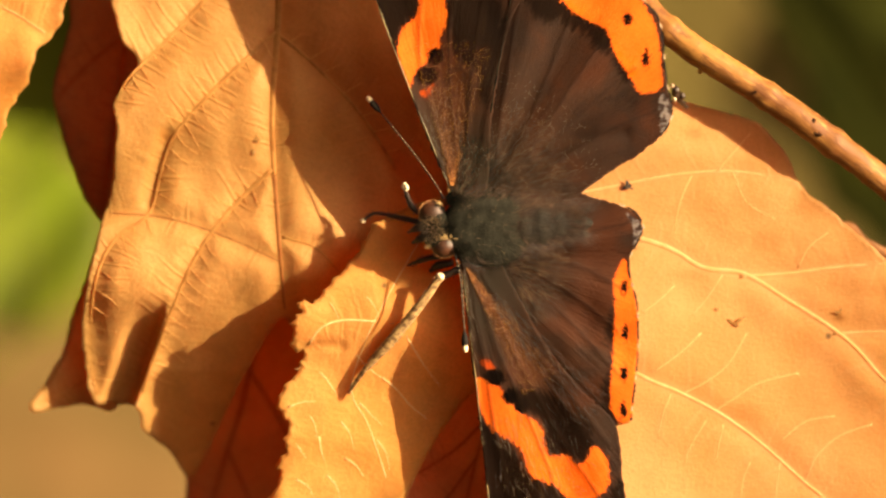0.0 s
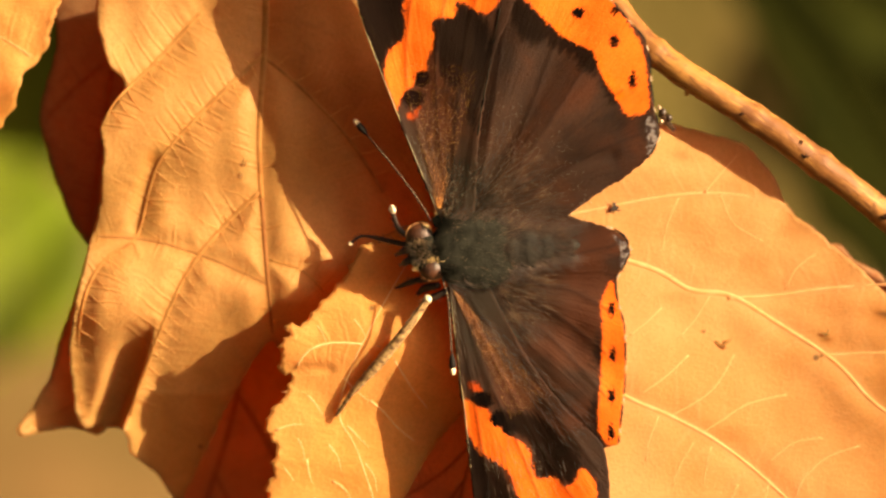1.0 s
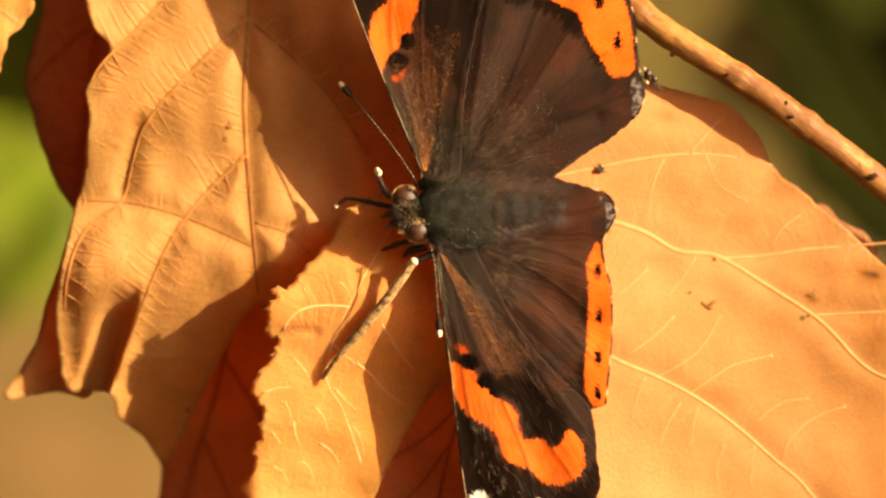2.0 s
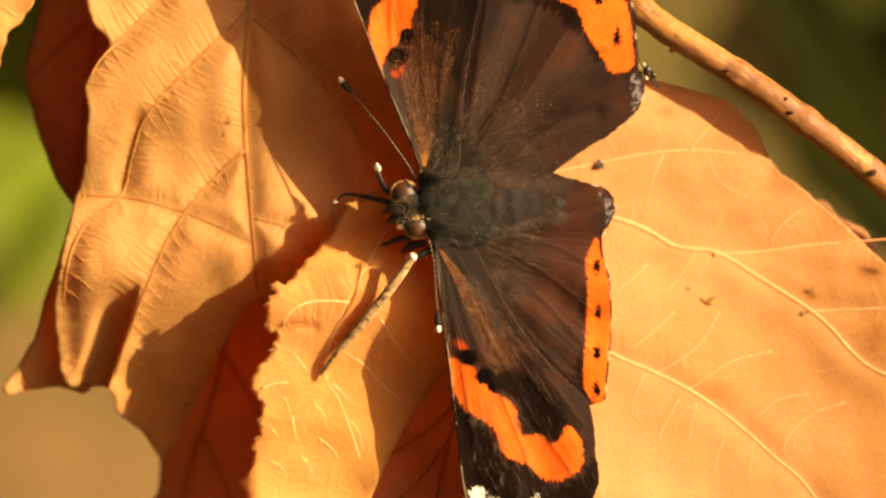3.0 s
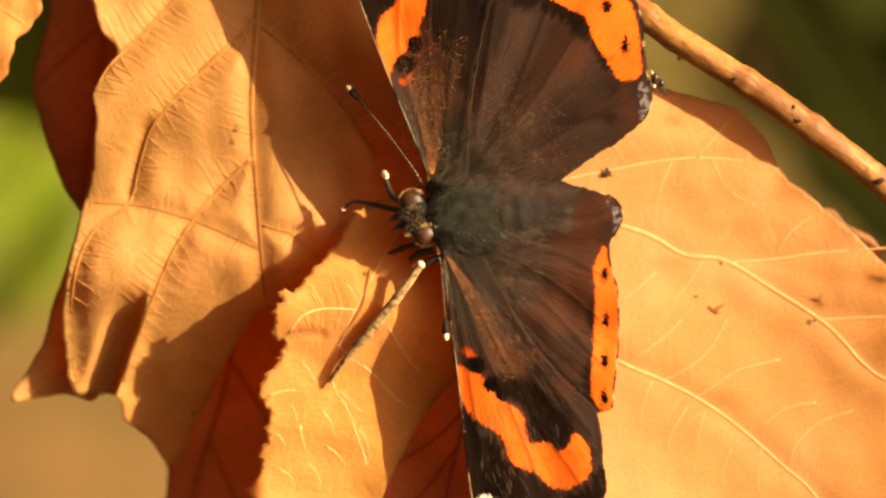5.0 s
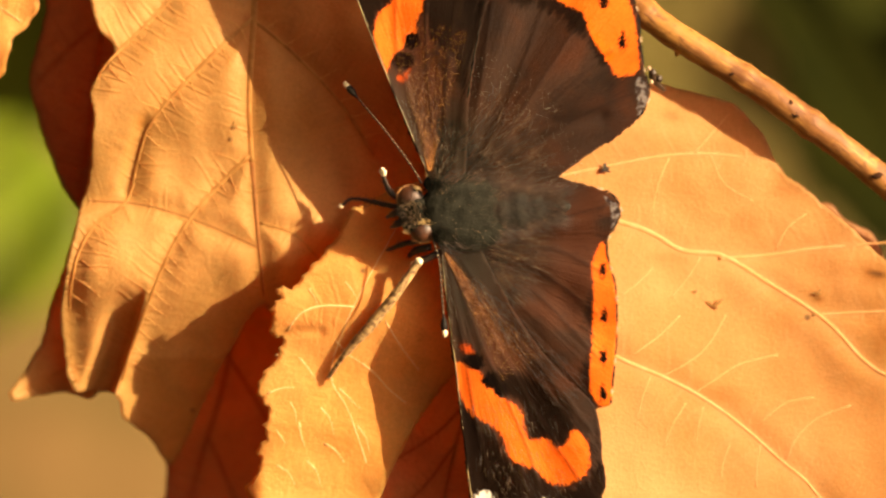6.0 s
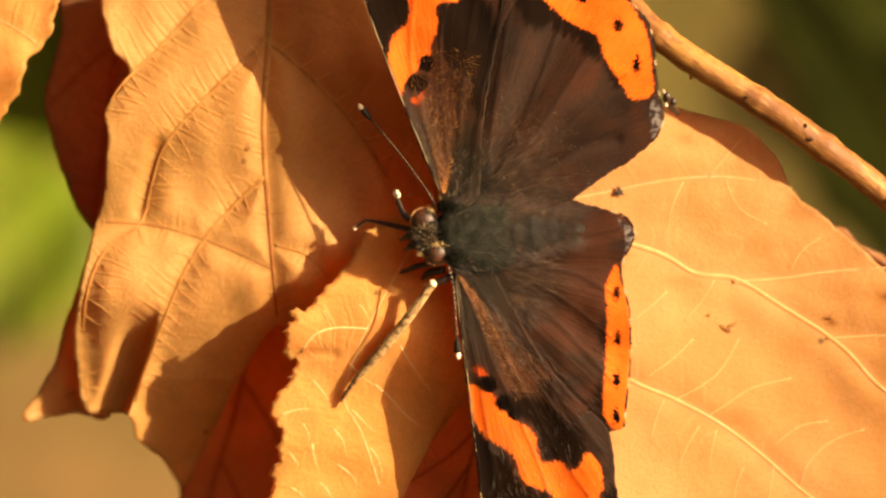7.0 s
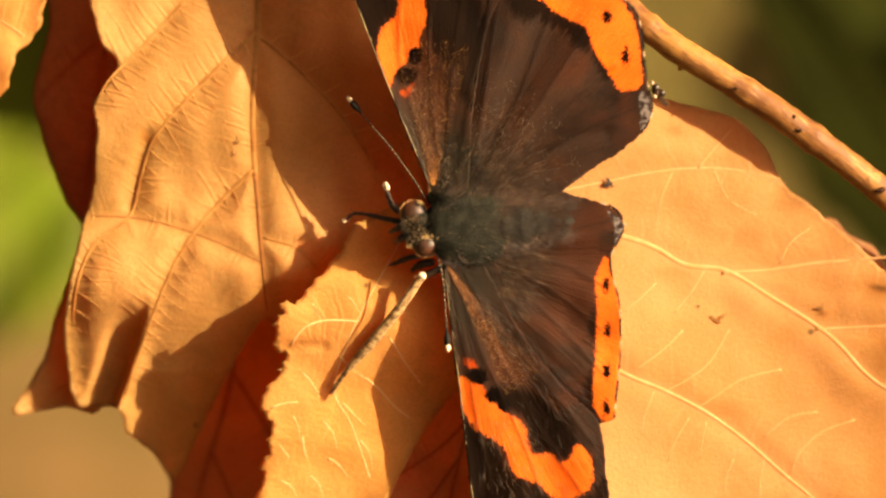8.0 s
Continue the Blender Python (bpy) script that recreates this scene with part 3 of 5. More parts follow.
dead_leaf(
    "dry_leaf", (-16, 0, -6),
    [(-31.4, 28.3), (-31.6, 21.1), (-29.7, 18.3), (-32, 14.4), (-31.8, 11.7), (-32.4, 6.2), (-33.3, 2.5), (-34.6, -3.3), (-35.3, -7.3), (-35.2, -11.3), (-34.4, -14.9), (-32.4, -15.3), (-29.9, -15.6), (-29.3, -18), (-27, -20.1), (-25.3, -22.8), (-23.4, -19.9), (-21.4, -15.9), (-18.8, -11), (-15.7, -6.7), (-14.1, -8.3), (-9.1, -8.8), (-0.2, 1.2), (0.3, 18.9), (-1.3, 28.9), (-16.8, 30.5)],
    lie_left, (0.13, 1.9),
    [("midrib", [(-15.9, 29.4), (-16.2, 21.1), (-16.7, 12.8), (-16.5, 7.2)], 0.34, 0.22),
     ("midrib", [(-16.5, 7.2), (-16.3, 5), (-15.8, -1.6), (-15.5, -6)], 0.20, 0.12, VEIN_RUST),
     ("side_vein", [(-16.3, 21.2), (-18.8, 18.9), (-22.3, 15.6), (-26.2, 11.2), (-27.6, 7.3), (-28.7, 3.5), (-31.7, 1.2), (-33.4, -1.6), (-34.4, -6.0), (-34.6, -11), (-34.1, -14.3)], 0.20, 0.10),
     ("side_vein", [(-16.7, 7.8), (-20.7, 3.9), (-24, -0.5), (-26.8, -6.6), (-28.5, -11), (-29.5, -14.1)], 0.20, 0.12),
     ("side_vein", [(-22.3, 25.5), (-26.8, 20.5), (-30.4, 16.9), (-31.9, 14.3)], 0.18, 0.10),
     ("side_vein", [(-16.3, 21.1), (-12.4, 17.8), (-8, 13.1), (-4.6, 7.8)], 0.20, 0.09),
     ("side_vein", [(-32.9, 3.5), (-27.3, 3.1), (-21.2, 1.2), (-15.7, -1.3)], 0.11, 0.06, VEIN_RUST),
     ("side_vein", [(-15.7, 1.2), (-12.4, 0.1), (-10.2, -2.2)], 0.12, 0.07)]
    + rungs([(-16.3, 21.2), (-18.8, 18.9), (-22.3, 15.6), (-26.2, 11.2), (-27.6, 7.3), (-28.7, 3.5), (-31.7, 1.2), (-33.4, -1.6), (-34.4, -6.0)], 1.5, 26, 1.45, 3.1, -1, 1)
    + rungs([(-16.3, 21.2), (-18.8, 18.9), (-22.3, 15.6), (-26.2, 11.2)], 1.5, 16, 1.5, 2.6, 1, 2)
    + rungs([(-16.7, 7.8), (-20.7, 3.9), (-24, -0.5), (-26.8, -6.6), (-28.5, -11), (-29.5, -14.1)], 1.2, 24, 1.5, 3.1, -1, 3)
    + rungs([(-16.7, 7.8), (-20.7, 3.9), (-24, -0.5)], 1.2, 11, 1.5, 2.6, 1, 4)
    + rungs([(-22.3, 25.5), (-26.8, 20.5), (-30.4, 16.9), (-31.9, 14.3)], 0.6, 14, 1.35, 3.1, -1, 5)
    + rungs([(-31, 2.5), (-33, -1.6), (-34.4, -6.6), (-34.6, -11), (-34.1, -14.3)], 1, 17, 1.5, 2.8, -1, 6)
    + rungs([(-16.3, 21.1), (-12.4, 17.8), (-8, 13.1), (-4.6, 7.8)], 1.5, 18, 2.4, 2.6, -1, 7),
    # the two darkest marks beside the fold at x -27 paint in its shade
    LEAF_GOLD, VEIN_TAN, "large ribbed golden-brown withered leaf, curled at its edge", step=0.3, seed=3, stain_shades=[(-27.1, 11.0, 0.6, 0.7, 0.7), (-27.6, 7.6, 0.4, 1.6, 0.5), (-20.6, 13.9, 0.3, 0.2, 0.7), (-24, -7, 3, 4, 0.12), (-31, -3, 1.5, 3, 0.15), (-16.9, 21.4, 0.6, 0.4, 0.7)], curl=0.2, puff=0.55,
    stalk=[(-15.89, 29.29, -5.6), (-14.6, 35.46, -5), (-1.33, 40.44, -5), (10.82, 35.95, -4), (16.04, 29, -3)])


def lie_tip(x, y):
    return -10.9 - 0.24 * (x + 36) + 0.25 * np.sin(y * 0.6 + x * 0.3)


dead_leaf(
    "dry_leaf", (-36, -13, -10.9),
    [(-40.7, -15.2), (-40.3, -16.1), (-38.3, -15.7), (-35.5, -15.4), (-32.4, -15.8), (-31.3, -11.1), (-31.5, -5), (-32, 1), (-33.7, 2), (-34.5, -0.4), (-35.6, -3.7), (-36.8, -7.2), (-37.5, -10.2), (-38.3, -11.6), (-39.5, -13.6)],
    lie_tip, (0.12, 1.6),
    [("midrib", [(-32.7, -11.1), (-36, -13.4), (-40.2, -15.4)], 0.13, 0.05)],
    LEAF_GOLD, VEIN_TAN, "curled tip of a golden-brown withered leaf", seed=29, curl=0.4)


def lie_under(x, y):
    return -18.0 + 0.10 * (x + 20) + 0.20 * (y + 20) + 0.4 * np.sin(y * 0.4 + x * 0.2)


dead_leaf(
    "dry_leaf", (-20, -18, -18),
    [(-28.8, -11.1), (-29.2, -16.7), (-26.1, -21.8), (-25.9, -25.7), (-27.1, -31.3), (-8.1, -31.8), (-6.9, -11.1), (-12.5, -2.2), (-20.4, -3.3)],
    lie_under, (0.10, 2.2),
    [("midrib", [(-17.6, -3.3), (-19.8, -14.5), (-22.6, -23.4), (-24.3, -30.7)], 0.18, 0.1),
     ("side_vein", [(-19.2, -12.3), (-15.9, -17.8), (-12.5, -25.7)], 0.12, 0.06),
     ("side_vein", [(-21.5, -20.1), (-19.2, -25.7), (-17.6, -30.7)], 0.12, 0.06)],
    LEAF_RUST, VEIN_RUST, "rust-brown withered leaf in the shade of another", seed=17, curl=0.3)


def lie_wedge(x, y):
    return -5.6 - 0.08 * x + 0.10 * (y + 20) + 0.5 * np.sin(y * 0.4 + x * 0.3)


dead_leaf(
    "dry_leaf", (2, -22, -5.8),
    [(2.4, -9.7), (-1.5, -13.1), (-4.2, -17.7), (-6.3, -22.1), (-9.2, -31.1), (15.7, -31.7), (13.1, -19.5), (9.4, -12), (5.2, -9.5)],
    lie_wedge, (0.10, 2.2),
    [("midrib", [(6.6, -11.1), (3.5, -19.7), (1.2, -30.1)], 0.14, 0.08),
     ("side_vein", [(4.6, -16.2), (1.4, -19.5), (-2.8, -22.2)], 0.11, 0.06),
     ("side_vein", [(3.2, -20.6), (0.4, -24.4), (-2.6, -27.2)], 0.11, 0.06)],
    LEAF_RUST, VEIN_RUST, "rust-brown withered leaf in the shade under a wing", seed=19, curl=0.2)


def lie_front(x, y):
    z = -0.7 - 0.08 * (x + 10) + 0.03 * y
    z = z + 2.2 * bend(y, -15, -6) - 1.7 * bend(y, -4.5, 2.5)
    z = z - 1.2 * bend(-x, 15.5, 18.5) + 0.25 * np.sin(y * 0.5 + x * 0.2)
    # a crease runs in from the torn notch
    z = z - fold(x, y, [(-14.2, -9.7), (-11.6, -9.3), (-9.9, -9.4)], 0.5, 0.28)
    return z


dead_leaf(
    "dry_leaf", (-8, -12, -2),
    [(0.9, 5), (-5.2, 3.2), (-7.6, 0.9), (-9.1, -1.2), (-10.0, -2.6), (-11.4, -3.7), (-12.4, -4.9), (-14.1, -5.3), (-13.6, -6.2), (-14.9, -7.3), (-14.5, -8.3), (-14.9, -9.5), (-13.4, -9.9), (-13.9, -11.2), (-14.6, -12.4), (-15.8, -14.2), (-15.9, -15.9), (-15.0, -17.0), (-15.4, -18.4), (-15.1, -19.6), (-16.4, -21.2), (-16.0, -22.6), (-17.2, -24.9), (-16.9, -26.2), (-17.6, -30.2), (-6.6, -30.7), (-4.4, -26), (-2.7, -22.2), (-0.8, -18.8), (1.2, -15.9), (3.3, -13.6), (6, -11), (7, -6), (5.3, 1.2)],
    lie_front, (0.55, 1.2, -6.0),
    [("midrib", [(-4.6, -25.2), (-7.1, -17.5), (-8.9, -13.7), (-7.4, -8.7), (-5.2, -4.3), (-2.4, 0.6)], 0.06, 0.04),
     ("side_vein", [(-13.1, -9.3), (-11.8, -7.6), (-9.6, -6.9), (-6.5, -7)], 0.14, 0.07),
     ("side_vein", [(-12, -11.9), (-11.2, -12.8), (-10.3, -14.2)], 0.085, 0.02),
     ("side_vein", [(-14.4, -11.7), (-13.2, -11.5), (-12, -11.9)], 0.068, 0.02),
     ("side_vein", [(-15.1, -15.4), (-13.8, -14.9), (-12.4, -14.8)], 0.078, 0.02),
     ("side_vein", [(-8.1, -15), (-7.2, -15.9), (-6, -17.1)], 0.085, 0.02),
     ("side_vein", [(-9.6, -20.3), (-8.5, -21), (-7.7, -22.2)], 0.085, 0.02),
     ("side_vein", [(-12, -18.2), (-11.9, -19.4), (-11.5, -20.6)], 0.078, 0.02),
     ("side_vein", [(-14.4, -18.7), (-13.9, -19.5), (-13.3, -20.3)], 0.068, 0.02),
     ("side_vein", [(-5.9, -12.5), (-4.6, -13.6), (-3.2, -15.2), (-1.6, -16.5)], 0.078, 0.02),
     ("side_vein", [(-3.4, -8.7), (-1.9, -11.2), (-0.3, -13.3)], 0.068, 0.02),
     ("side_vein", [(-12.9, -16.2), (-12.4, -17.2), (-12.3, -18.4)], 0.058, 0.02),
     ("side_vein", [(-9.9, -16.8), (-9, -18), (-8.7, -19.4)], 0.068, 0.02),
     ("side_vein", [(-6.4, -18.6), (-5.5, -19.9), (-5.2, -21.6)], 0.058, 0.02),
     ("side_vein", [(-11.3, -22), (-10.4, -23), (-10, -24.4)], 0.068, 0.02),
     ("side_vein", [(-14.3, -22.4), (-13.2, -23), (-12.5, -24.3)], 0.068, 0.02),
     ("side_vein", [(-8.4, -10.3), (-7.2, -11.6), (-6, -12.5)], 0.068, 0.02),
     ("side_vein", [(-7.4, -4.6), (-6.6, -5.6), (-6.2, -6.6)], 0.058, 0.02),
     ("side_vein", [(-10.9, -5.2), (-10.3, -6.2), (-10, -7.1)], 0.058, 0.02)],
    LEAF_ORANGE, VEIN_CREAM, "orange-tan withered leaf with a torn toothed edge", seed=5, curl=0.35,
    stalk=[(-1.32, 2.25, -1), (4.19, 7.77, -3), (10.82, 17.17, -4), (17.96, 25.39, -2.5)])


def lie_right(x, y):
    z = 0.6 - 0.15 * (x - 8) - 0.03 * y + 0.18 * np.sin(x * 0.23 + y * 0.31)
    z = z + fold(x, y, [(16.3, 2.3), (28.4, -2.7), (36.6, -7.6), (44.8, -15.3)], 2.2, 0.3) - 0.8 * bend(y, 9, 15)
    z = z + 0.008 * np.maximum(0, x - 28) ** 2
    return z


dead_leaf(
    "dry_leaf", (24, -6, -2),
    [(4.2, 1.2), (9.7, 7.7), (17.4, 12.4), (22.3, 14.5), (25.1, 13.9), (30, 12.6), (33.2, 9.8), (34.8, 6.4), (37.7, 3.8), (41.8, 0.3), (48.1, -6.5), (50.9, -15.3), (48.1, -26.3), (36.6, -32.4), (22.9, -32.4), (11.9, -28.5), (8, -17.5)],
    lie_right, (0.22, 2.2),
    [("midrib", [(9.7, 3.4), (20.9, 0.5), (25.3, -1.8), (29.3, -2.4), (33.5, -4.9), (37.9, -7.7), (40.4, -9.8), (42.8, -12.5), (45.0, -14.1), (47.6, -14.9), (51.6, -16.3)], 0.26, 0.15),
     ("side_vein", [(11.9, -8.2), (19.2, -12.3), (23.3, -14.1), (27.4, -16.3), (31.3, -19.2), (35.1, -22.6), (37.6, -24.8), (40.6, -28.9)], 0.22, 0.12),
     ("side_vein", [(28.9, -2.7), (33.8, -2.4), (38.2, -1.8), (44.8, -1.3), (49.8, -0.9)], 0.15, 0.09),
     ("side_vein", [(12.4, 5.3), (17.6, 6.3), (22.3, 7.2), (27, 7.6), (30.8, 7.3), (34.9, 6.5)], 0.11, 0.06),
     ("side_vein", [(26.7, 7.6), (28.4, 9.5), (30, 11.3)], 0.09, 0.015),
     ("side_vein", [(38, -8.3), (41.5, -8.1), (47, -7.9)], 0.12, 0.08),
     ("side_vein", [(25.1, -8.2), (23.1, -10.1), (20.4, -12)], 0.055, 0.04, VEIN_FAINT),
     ("side_vein", [(29.6, -8.2), (27.7, -11.3), (25.3, -13.1), (23.2, -14.1)], 0.055, 0.04, VEIN_FAINT),
     ("side_vein", [(34.7, -12.1), (30.9, -13), (28.3, -14.6), (26.4, -15.8)], 0.055, 0.04, VEIN_FAINT),
     ("side_vein", [(25.6, -16.7), (24.2, -19), (23.5, -20.9)], 0.055, 0.04, VEIN_FAINT),
     ("side_vein", [(27.3, -17.1), (26.7, -19.6), (26.6, -20.8)], 0.055, 0.04, VEIN_FAINT),
     ("side_vein", [(29.9, -20.8), (29.2, -22.6), (29, -24.5)], 0.055, 0.04, VEIN_FAINT),
     ("side_vein", [(38.2, -16.3), (35.4, -16.8), (32.9, -18.7)], 0.055, 0.04, VEIN_FAINT),
     ("side_vein", [(41.8, -17.1), (38.7, -18.2), (36.5, -20.1), (35.4, -22.4)], 0.055, 0.04, VEIN_FAINT),
     ("side_vein", [(22.5, -3.6), (21, -5), (19.3, -6.3)], 0.055, 0.04, VEIN_FAINT),
     ("side_vein", [(27.2, -2.5), (25.8, -4.7), (24.2, -6.5)], 0.055, 0.04, VEIN_FAINT),
     ("side_vein", [(22.2, -14.1), (21.3, -16.3), (20.9, -18.5)], 0.055, 0.04, VEIN_FAINT),
     ("side_vein", [(32.9, -20.8), (32.5, -22.8), (32.4, -25)], 0.055, 0.04, VEIN_FAINT),
     ("side_vein", [(28.3, 7.4), (29.6, 4.6), (32.4, 2.9)], 0.055, 0.04, VEIN_FAINT),
     ("side_vein", [(34.6, -1.9), (35.7, 0.2), (37.6, 1.6)], 0.055, 0.04, VEIN_FAINT),
     ("side_vein", [(24.2, 7.1), (23.1, 4.6), (22.5, 1.8)], 0.055, 0.04, VEIN_FAINT)],
    LEAF_PALE, VEIN_PALE, "broad pale golden withered leaf with branching veins", seed=7, curl=0.3, wave=0.05,
    stain_shades=[(44.4, -4.3, 1.7, 0.6, 1.0), (44.3, -4.4, 3.2, 1.3, 0.55), (44.7, -10.8, 1.0, 1.9, 0.6), (38.6, -6.6, 0.7, 0.5, 0.9), (29.1, -16.2, 2.4, 1.3, 0.32), (40, -3.6, 7, 1.5, 0.30),
            # broad washes at (27, 4.5) and (36, 0) put slope shading into the colour
            (31, 0.9, 5, 1.6, 0.36), (34, 4.2, 3, 1.4, 0.3), (43, -7.6, 3, 1.2, 0.3), (22, 3.4, 2, 0.7, 0.25), (33.5, -18.5, 3, 2, 0.2), (27, 4.5, 9, 4.5, 0.26), (36, 0, 6, 3, 0.3), (41.5, -6.5, 6, 1.5, 0.22), (24.5, -2.6, 2.2, 0.6, 0.4), (24.7, 11.2, 1.2, 0.6, 0.5), (21, 9.4, 1.6, 0.8, 0.25), (36.5, -15, 5, 2.5, 0.16)],
    stalk=[(9.76, 3.34, 0.3), (11.88, 9.4, -1.5), (16.32, 17.7, -3), (20.13, 22.93, -1.5)])


def lie_far(x, y):
    return -10.5 + 0.25 * (x + 33) + 0.4 * np.sin(y * 0.3)


dead_leaf(
    "dry_leaf", (-34, 10, -11),
    [(-36.6, 29.1), (-36.9, 22.4), (-38.6, 16.2), (-37.9, 11.8), (-36.6, 7.9), (-34.8, 4), (-32, 2.3), (-25.3, 7.9), (-25.3, 29.6)],
    lie_far, (0.08, 2.2),
    [("midrib", [(-29.8, 29.1), (-31.7, 17.9), (-33.1, 7.9), (-33.7, 3.4)], 0.2, 0.1),
     ("side_vein", [(-31.3, 21.2), (-34.8, 18.5), (-38.1, 15.1)], 0.12, 0.06)],
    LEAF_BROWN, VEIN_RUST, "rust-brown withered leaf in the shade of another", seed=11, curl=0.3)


def lie_behind(x, y):
    return -9.0 - 0.15 * (x - 36) + 0.3 * np.sin(x * 0.5)


dead_leaf(
    "dry_leaf", (37, 2, -9),
    [(33.2, 6.7), (35.5, 6.2), (35.9, 4.7), (37.8, 4.2), (38.5, 3.1), (40.6, 2.4), (41.9, 0.9), (44.9, -0.8), (44.9, -5), (36.5, -2.7), (32.6, 2.8)],
    lie_behind, (0.15, 1.8),
    [("midrib", [(33.7, 6.2), (38.2, 2.8), (44.9, -1.6)], 0.14, 0.08)],
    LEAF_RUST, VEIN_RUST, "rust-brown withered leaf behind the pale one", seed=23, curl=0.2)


def lie_corner(x, y):
    return 12.0 + 0.08 * (x + 40) + 0.4 * np.sin(y * 0.4)


dead_leaf(
    "dry_leaf", (-42, 18, 12),
    [(-36.1, 28.5), (-35.9, 23.7), (-36.4, 21.3), (-38.5, 18.9), (-39.2, 16.5), (-41, 13.6), (-42.1, 10.8), (-44.3, 8.1), (-50.8, 7.6), (-54, 18.3), (-51.8, 28.5)],
    lie_corner, (0.35, 2.4),
    [("midrib", [(-45.4, 28.5), (-46.4, 19.4), (-45.9, 8.7)], 0.25, 0.12),
     ("side_vein", [(-45.7, 24.8), (-41.1, 22.6), (-37.8, 20.5)], 0.14, 0.06)],
    LEAF_ORANGE, VEIN_PALE, "bright orange-tan withered leaf beside the golden one", seed=13, curl=0.3)


def twig():
    ob = thing("twig", (27.53, 17.75, -1), "reddish-brown bare twig with small knots", "twig")
    line = even(spline([(15.22, 29.55, -3), (20.1, 23.02, -0.8), (23.65, 19.92, -0.2), (27.49, 17.39, -0.1), (32.72, 14.05, -0.4), (36.03, 11.7, -0.7), (43.18, 6.39, -2.4), (50.71, 0.06, -5.5), (56.57, -5.51, -9), (75, -30, -60), (100, -95, -180), (120, -161, -352)], 10), 0.4)
    s = np.arange(len(line)) * 0.4
    r = 1.36 + 1.6 * bend(s, 60, 400) + 0.03 * np.sin(s * 0.5) + 0.02 * np.sin(s * 2.3 + 1)
    for knot in (11.0, 22.6, 30.5):
        r = r + 0.16 * np.exp(-((s - knot) / 0.7) ** 2)
    v, f, a = tube(line, r, 18)
    g = np.random.RandomState(4)
    v = v + g.normal(0, 0.025, v.shape)
    part("stem", v, f, BARK, ob, attrs=a)
    for k, (c, size) in enumerate((((21.3, 20.91, -0.4), 0.6), ((25.02, 17.34, -0.1), 0.35))):
        bv, bf = ball(c, (size, size * 0.7, size * 0.6), 0.6 + k, 8, 12)
        part("bud", bv + g.normal(0, 0.03, bv.shape), bf, BARK, ob)
    # leaf scars: dark sunken marks with a raised lip
    for c, size, turn in (((35.9, 12.35, 0.55), 0.34, 0.9), ((36.2, 11.35, 0.45), 0.62, -0.5), ((44.4, 5.25, -1.35), 0.52, 0.2), ((30.2, 15.2, 1.05), 0.2, 0.4)):
        bv, bf = ball(c, (size, size * 0.55, 0.22), turn, 8, 14)
        part("leaf_scar", bv + g.normal(0, 0.05, bv.shape), bf, SCAR, ob, "dark leaf scar")


twig()


def crumb(place, size, turn, material, label, flakes=1):
    """A crumb of dry plant matter lying on a leaf."""
    ob = thing("crumb", place, label, "plant debris", "crumbs on the leaves")
    g = np.random.RandomState(int(abs(place[0]) * 10))
    v, f = ball(place, size, turn, 8, 10)
    part("flake", v + g.normal(0, 0.22, v.shape) * np.array(size), f, material, ob, smooth=False)
    for k in range(flakes):
        a = turn + 1.0 + k * 2.2
        c = (place[0] + size[0] * 1.1 * math.cos(a), place[1] + size[0] * 1.1 * math.sin(a), place[2])
        v, f = ball(c, (size[0] * 0.75, size[0] * 0.22, size[2] * 0.8), a + 0.3, 6, 8)
        part("flake", v + g.normal(0, 0.12, v.shape) * np.array(size), f, material, ob, smooth=False)


def on_right(x, y):
    return (x, y, float(lie_right(np.array([x]), np.array([y]))[0]) + 0.35)


crumb(on_right(17.9, 6.1), (0.34, 0.26, 0.07), 0.4, LEG_DARK, "black crumb lying on the pale leaf", 4)
crumb(on_right(28.3, -7.2), (0.62, 0.10, 0.05), -0.6, BARK, "thin brown splinter lying on the pale leaf")
crumb(on_right(26.6, -5.9), (0.16, 0.10, 0.05), -0.4, BARK, "thin brown splinter lying on the pale leaf")
crumb(on_right(38.5, -6.2), (0.30, 0.13, 0.05), -0.2, BARK, "thin brown splinter lying on the pale leaf")


def on_left(x, y):
    return (x, y, float(lie_left(np.array([x]), np.array([y]))[0]) + 0.70)


crumb(on_left(-18.2, 10.6), (0.30, 0.22, 0.07), 0.4, BARK, "brown fleck on the golden leaf")
crumb(on_left(-18.5, 9.4), (0.22, 0.20, 0.07), 0.9, BARK, "brown fleck on the golden leaf")


def bud_stalk():
    ob = thing("bud_stalk", (22.49, 14.72, 1.5), "small dark dried bud with whitish specks", "dried bud")
    line = spline([(23.69, 13.8, -1.2), (22.97, 14.42, 0.5), (22.42, 15.15, 1.8)], 6)
    v, f, a = tube(line, np.linspace(0.25, 0.35, len(line)), 8)
    part("stalk", v, f, LEG_DARK, ob)
    for q, size, mat in (((22.53, 15.36, 2), 0.38, LEG_DARK), ((22.19, 15.8, 2.2), 0.20, SPECK), ((22.42, 14.49, 2), 0.18, SPECK), ((23.16, 14.84, 1.2), 0.34, LEG_DARK)):
        v, f = ball(q, (size, size * 1.2, size), 0.3, 8, 10)
        part("bud", v, f, mat, ob)


bud_stalk()


# ---- the butterfly ----
def fields(v, polys):
    """Depth inside the nearest of several outlines."""
    out = np.full(len(v), -5.0)
    for poly in polys:
        out = np.maximum(out, signed(v, even(spline(poly, 5, True), 0.25, True)))
    return out


def discs(v, spots):
    out = np.full(len(v), -5.0)
    for x, y, a, b in spots:
        q = np.hypot((v[:, 0] - x) / a, (v[:, 1] - y) / b)
        out = np.maximum(out, (1 - q) * min(a, b))
    return out


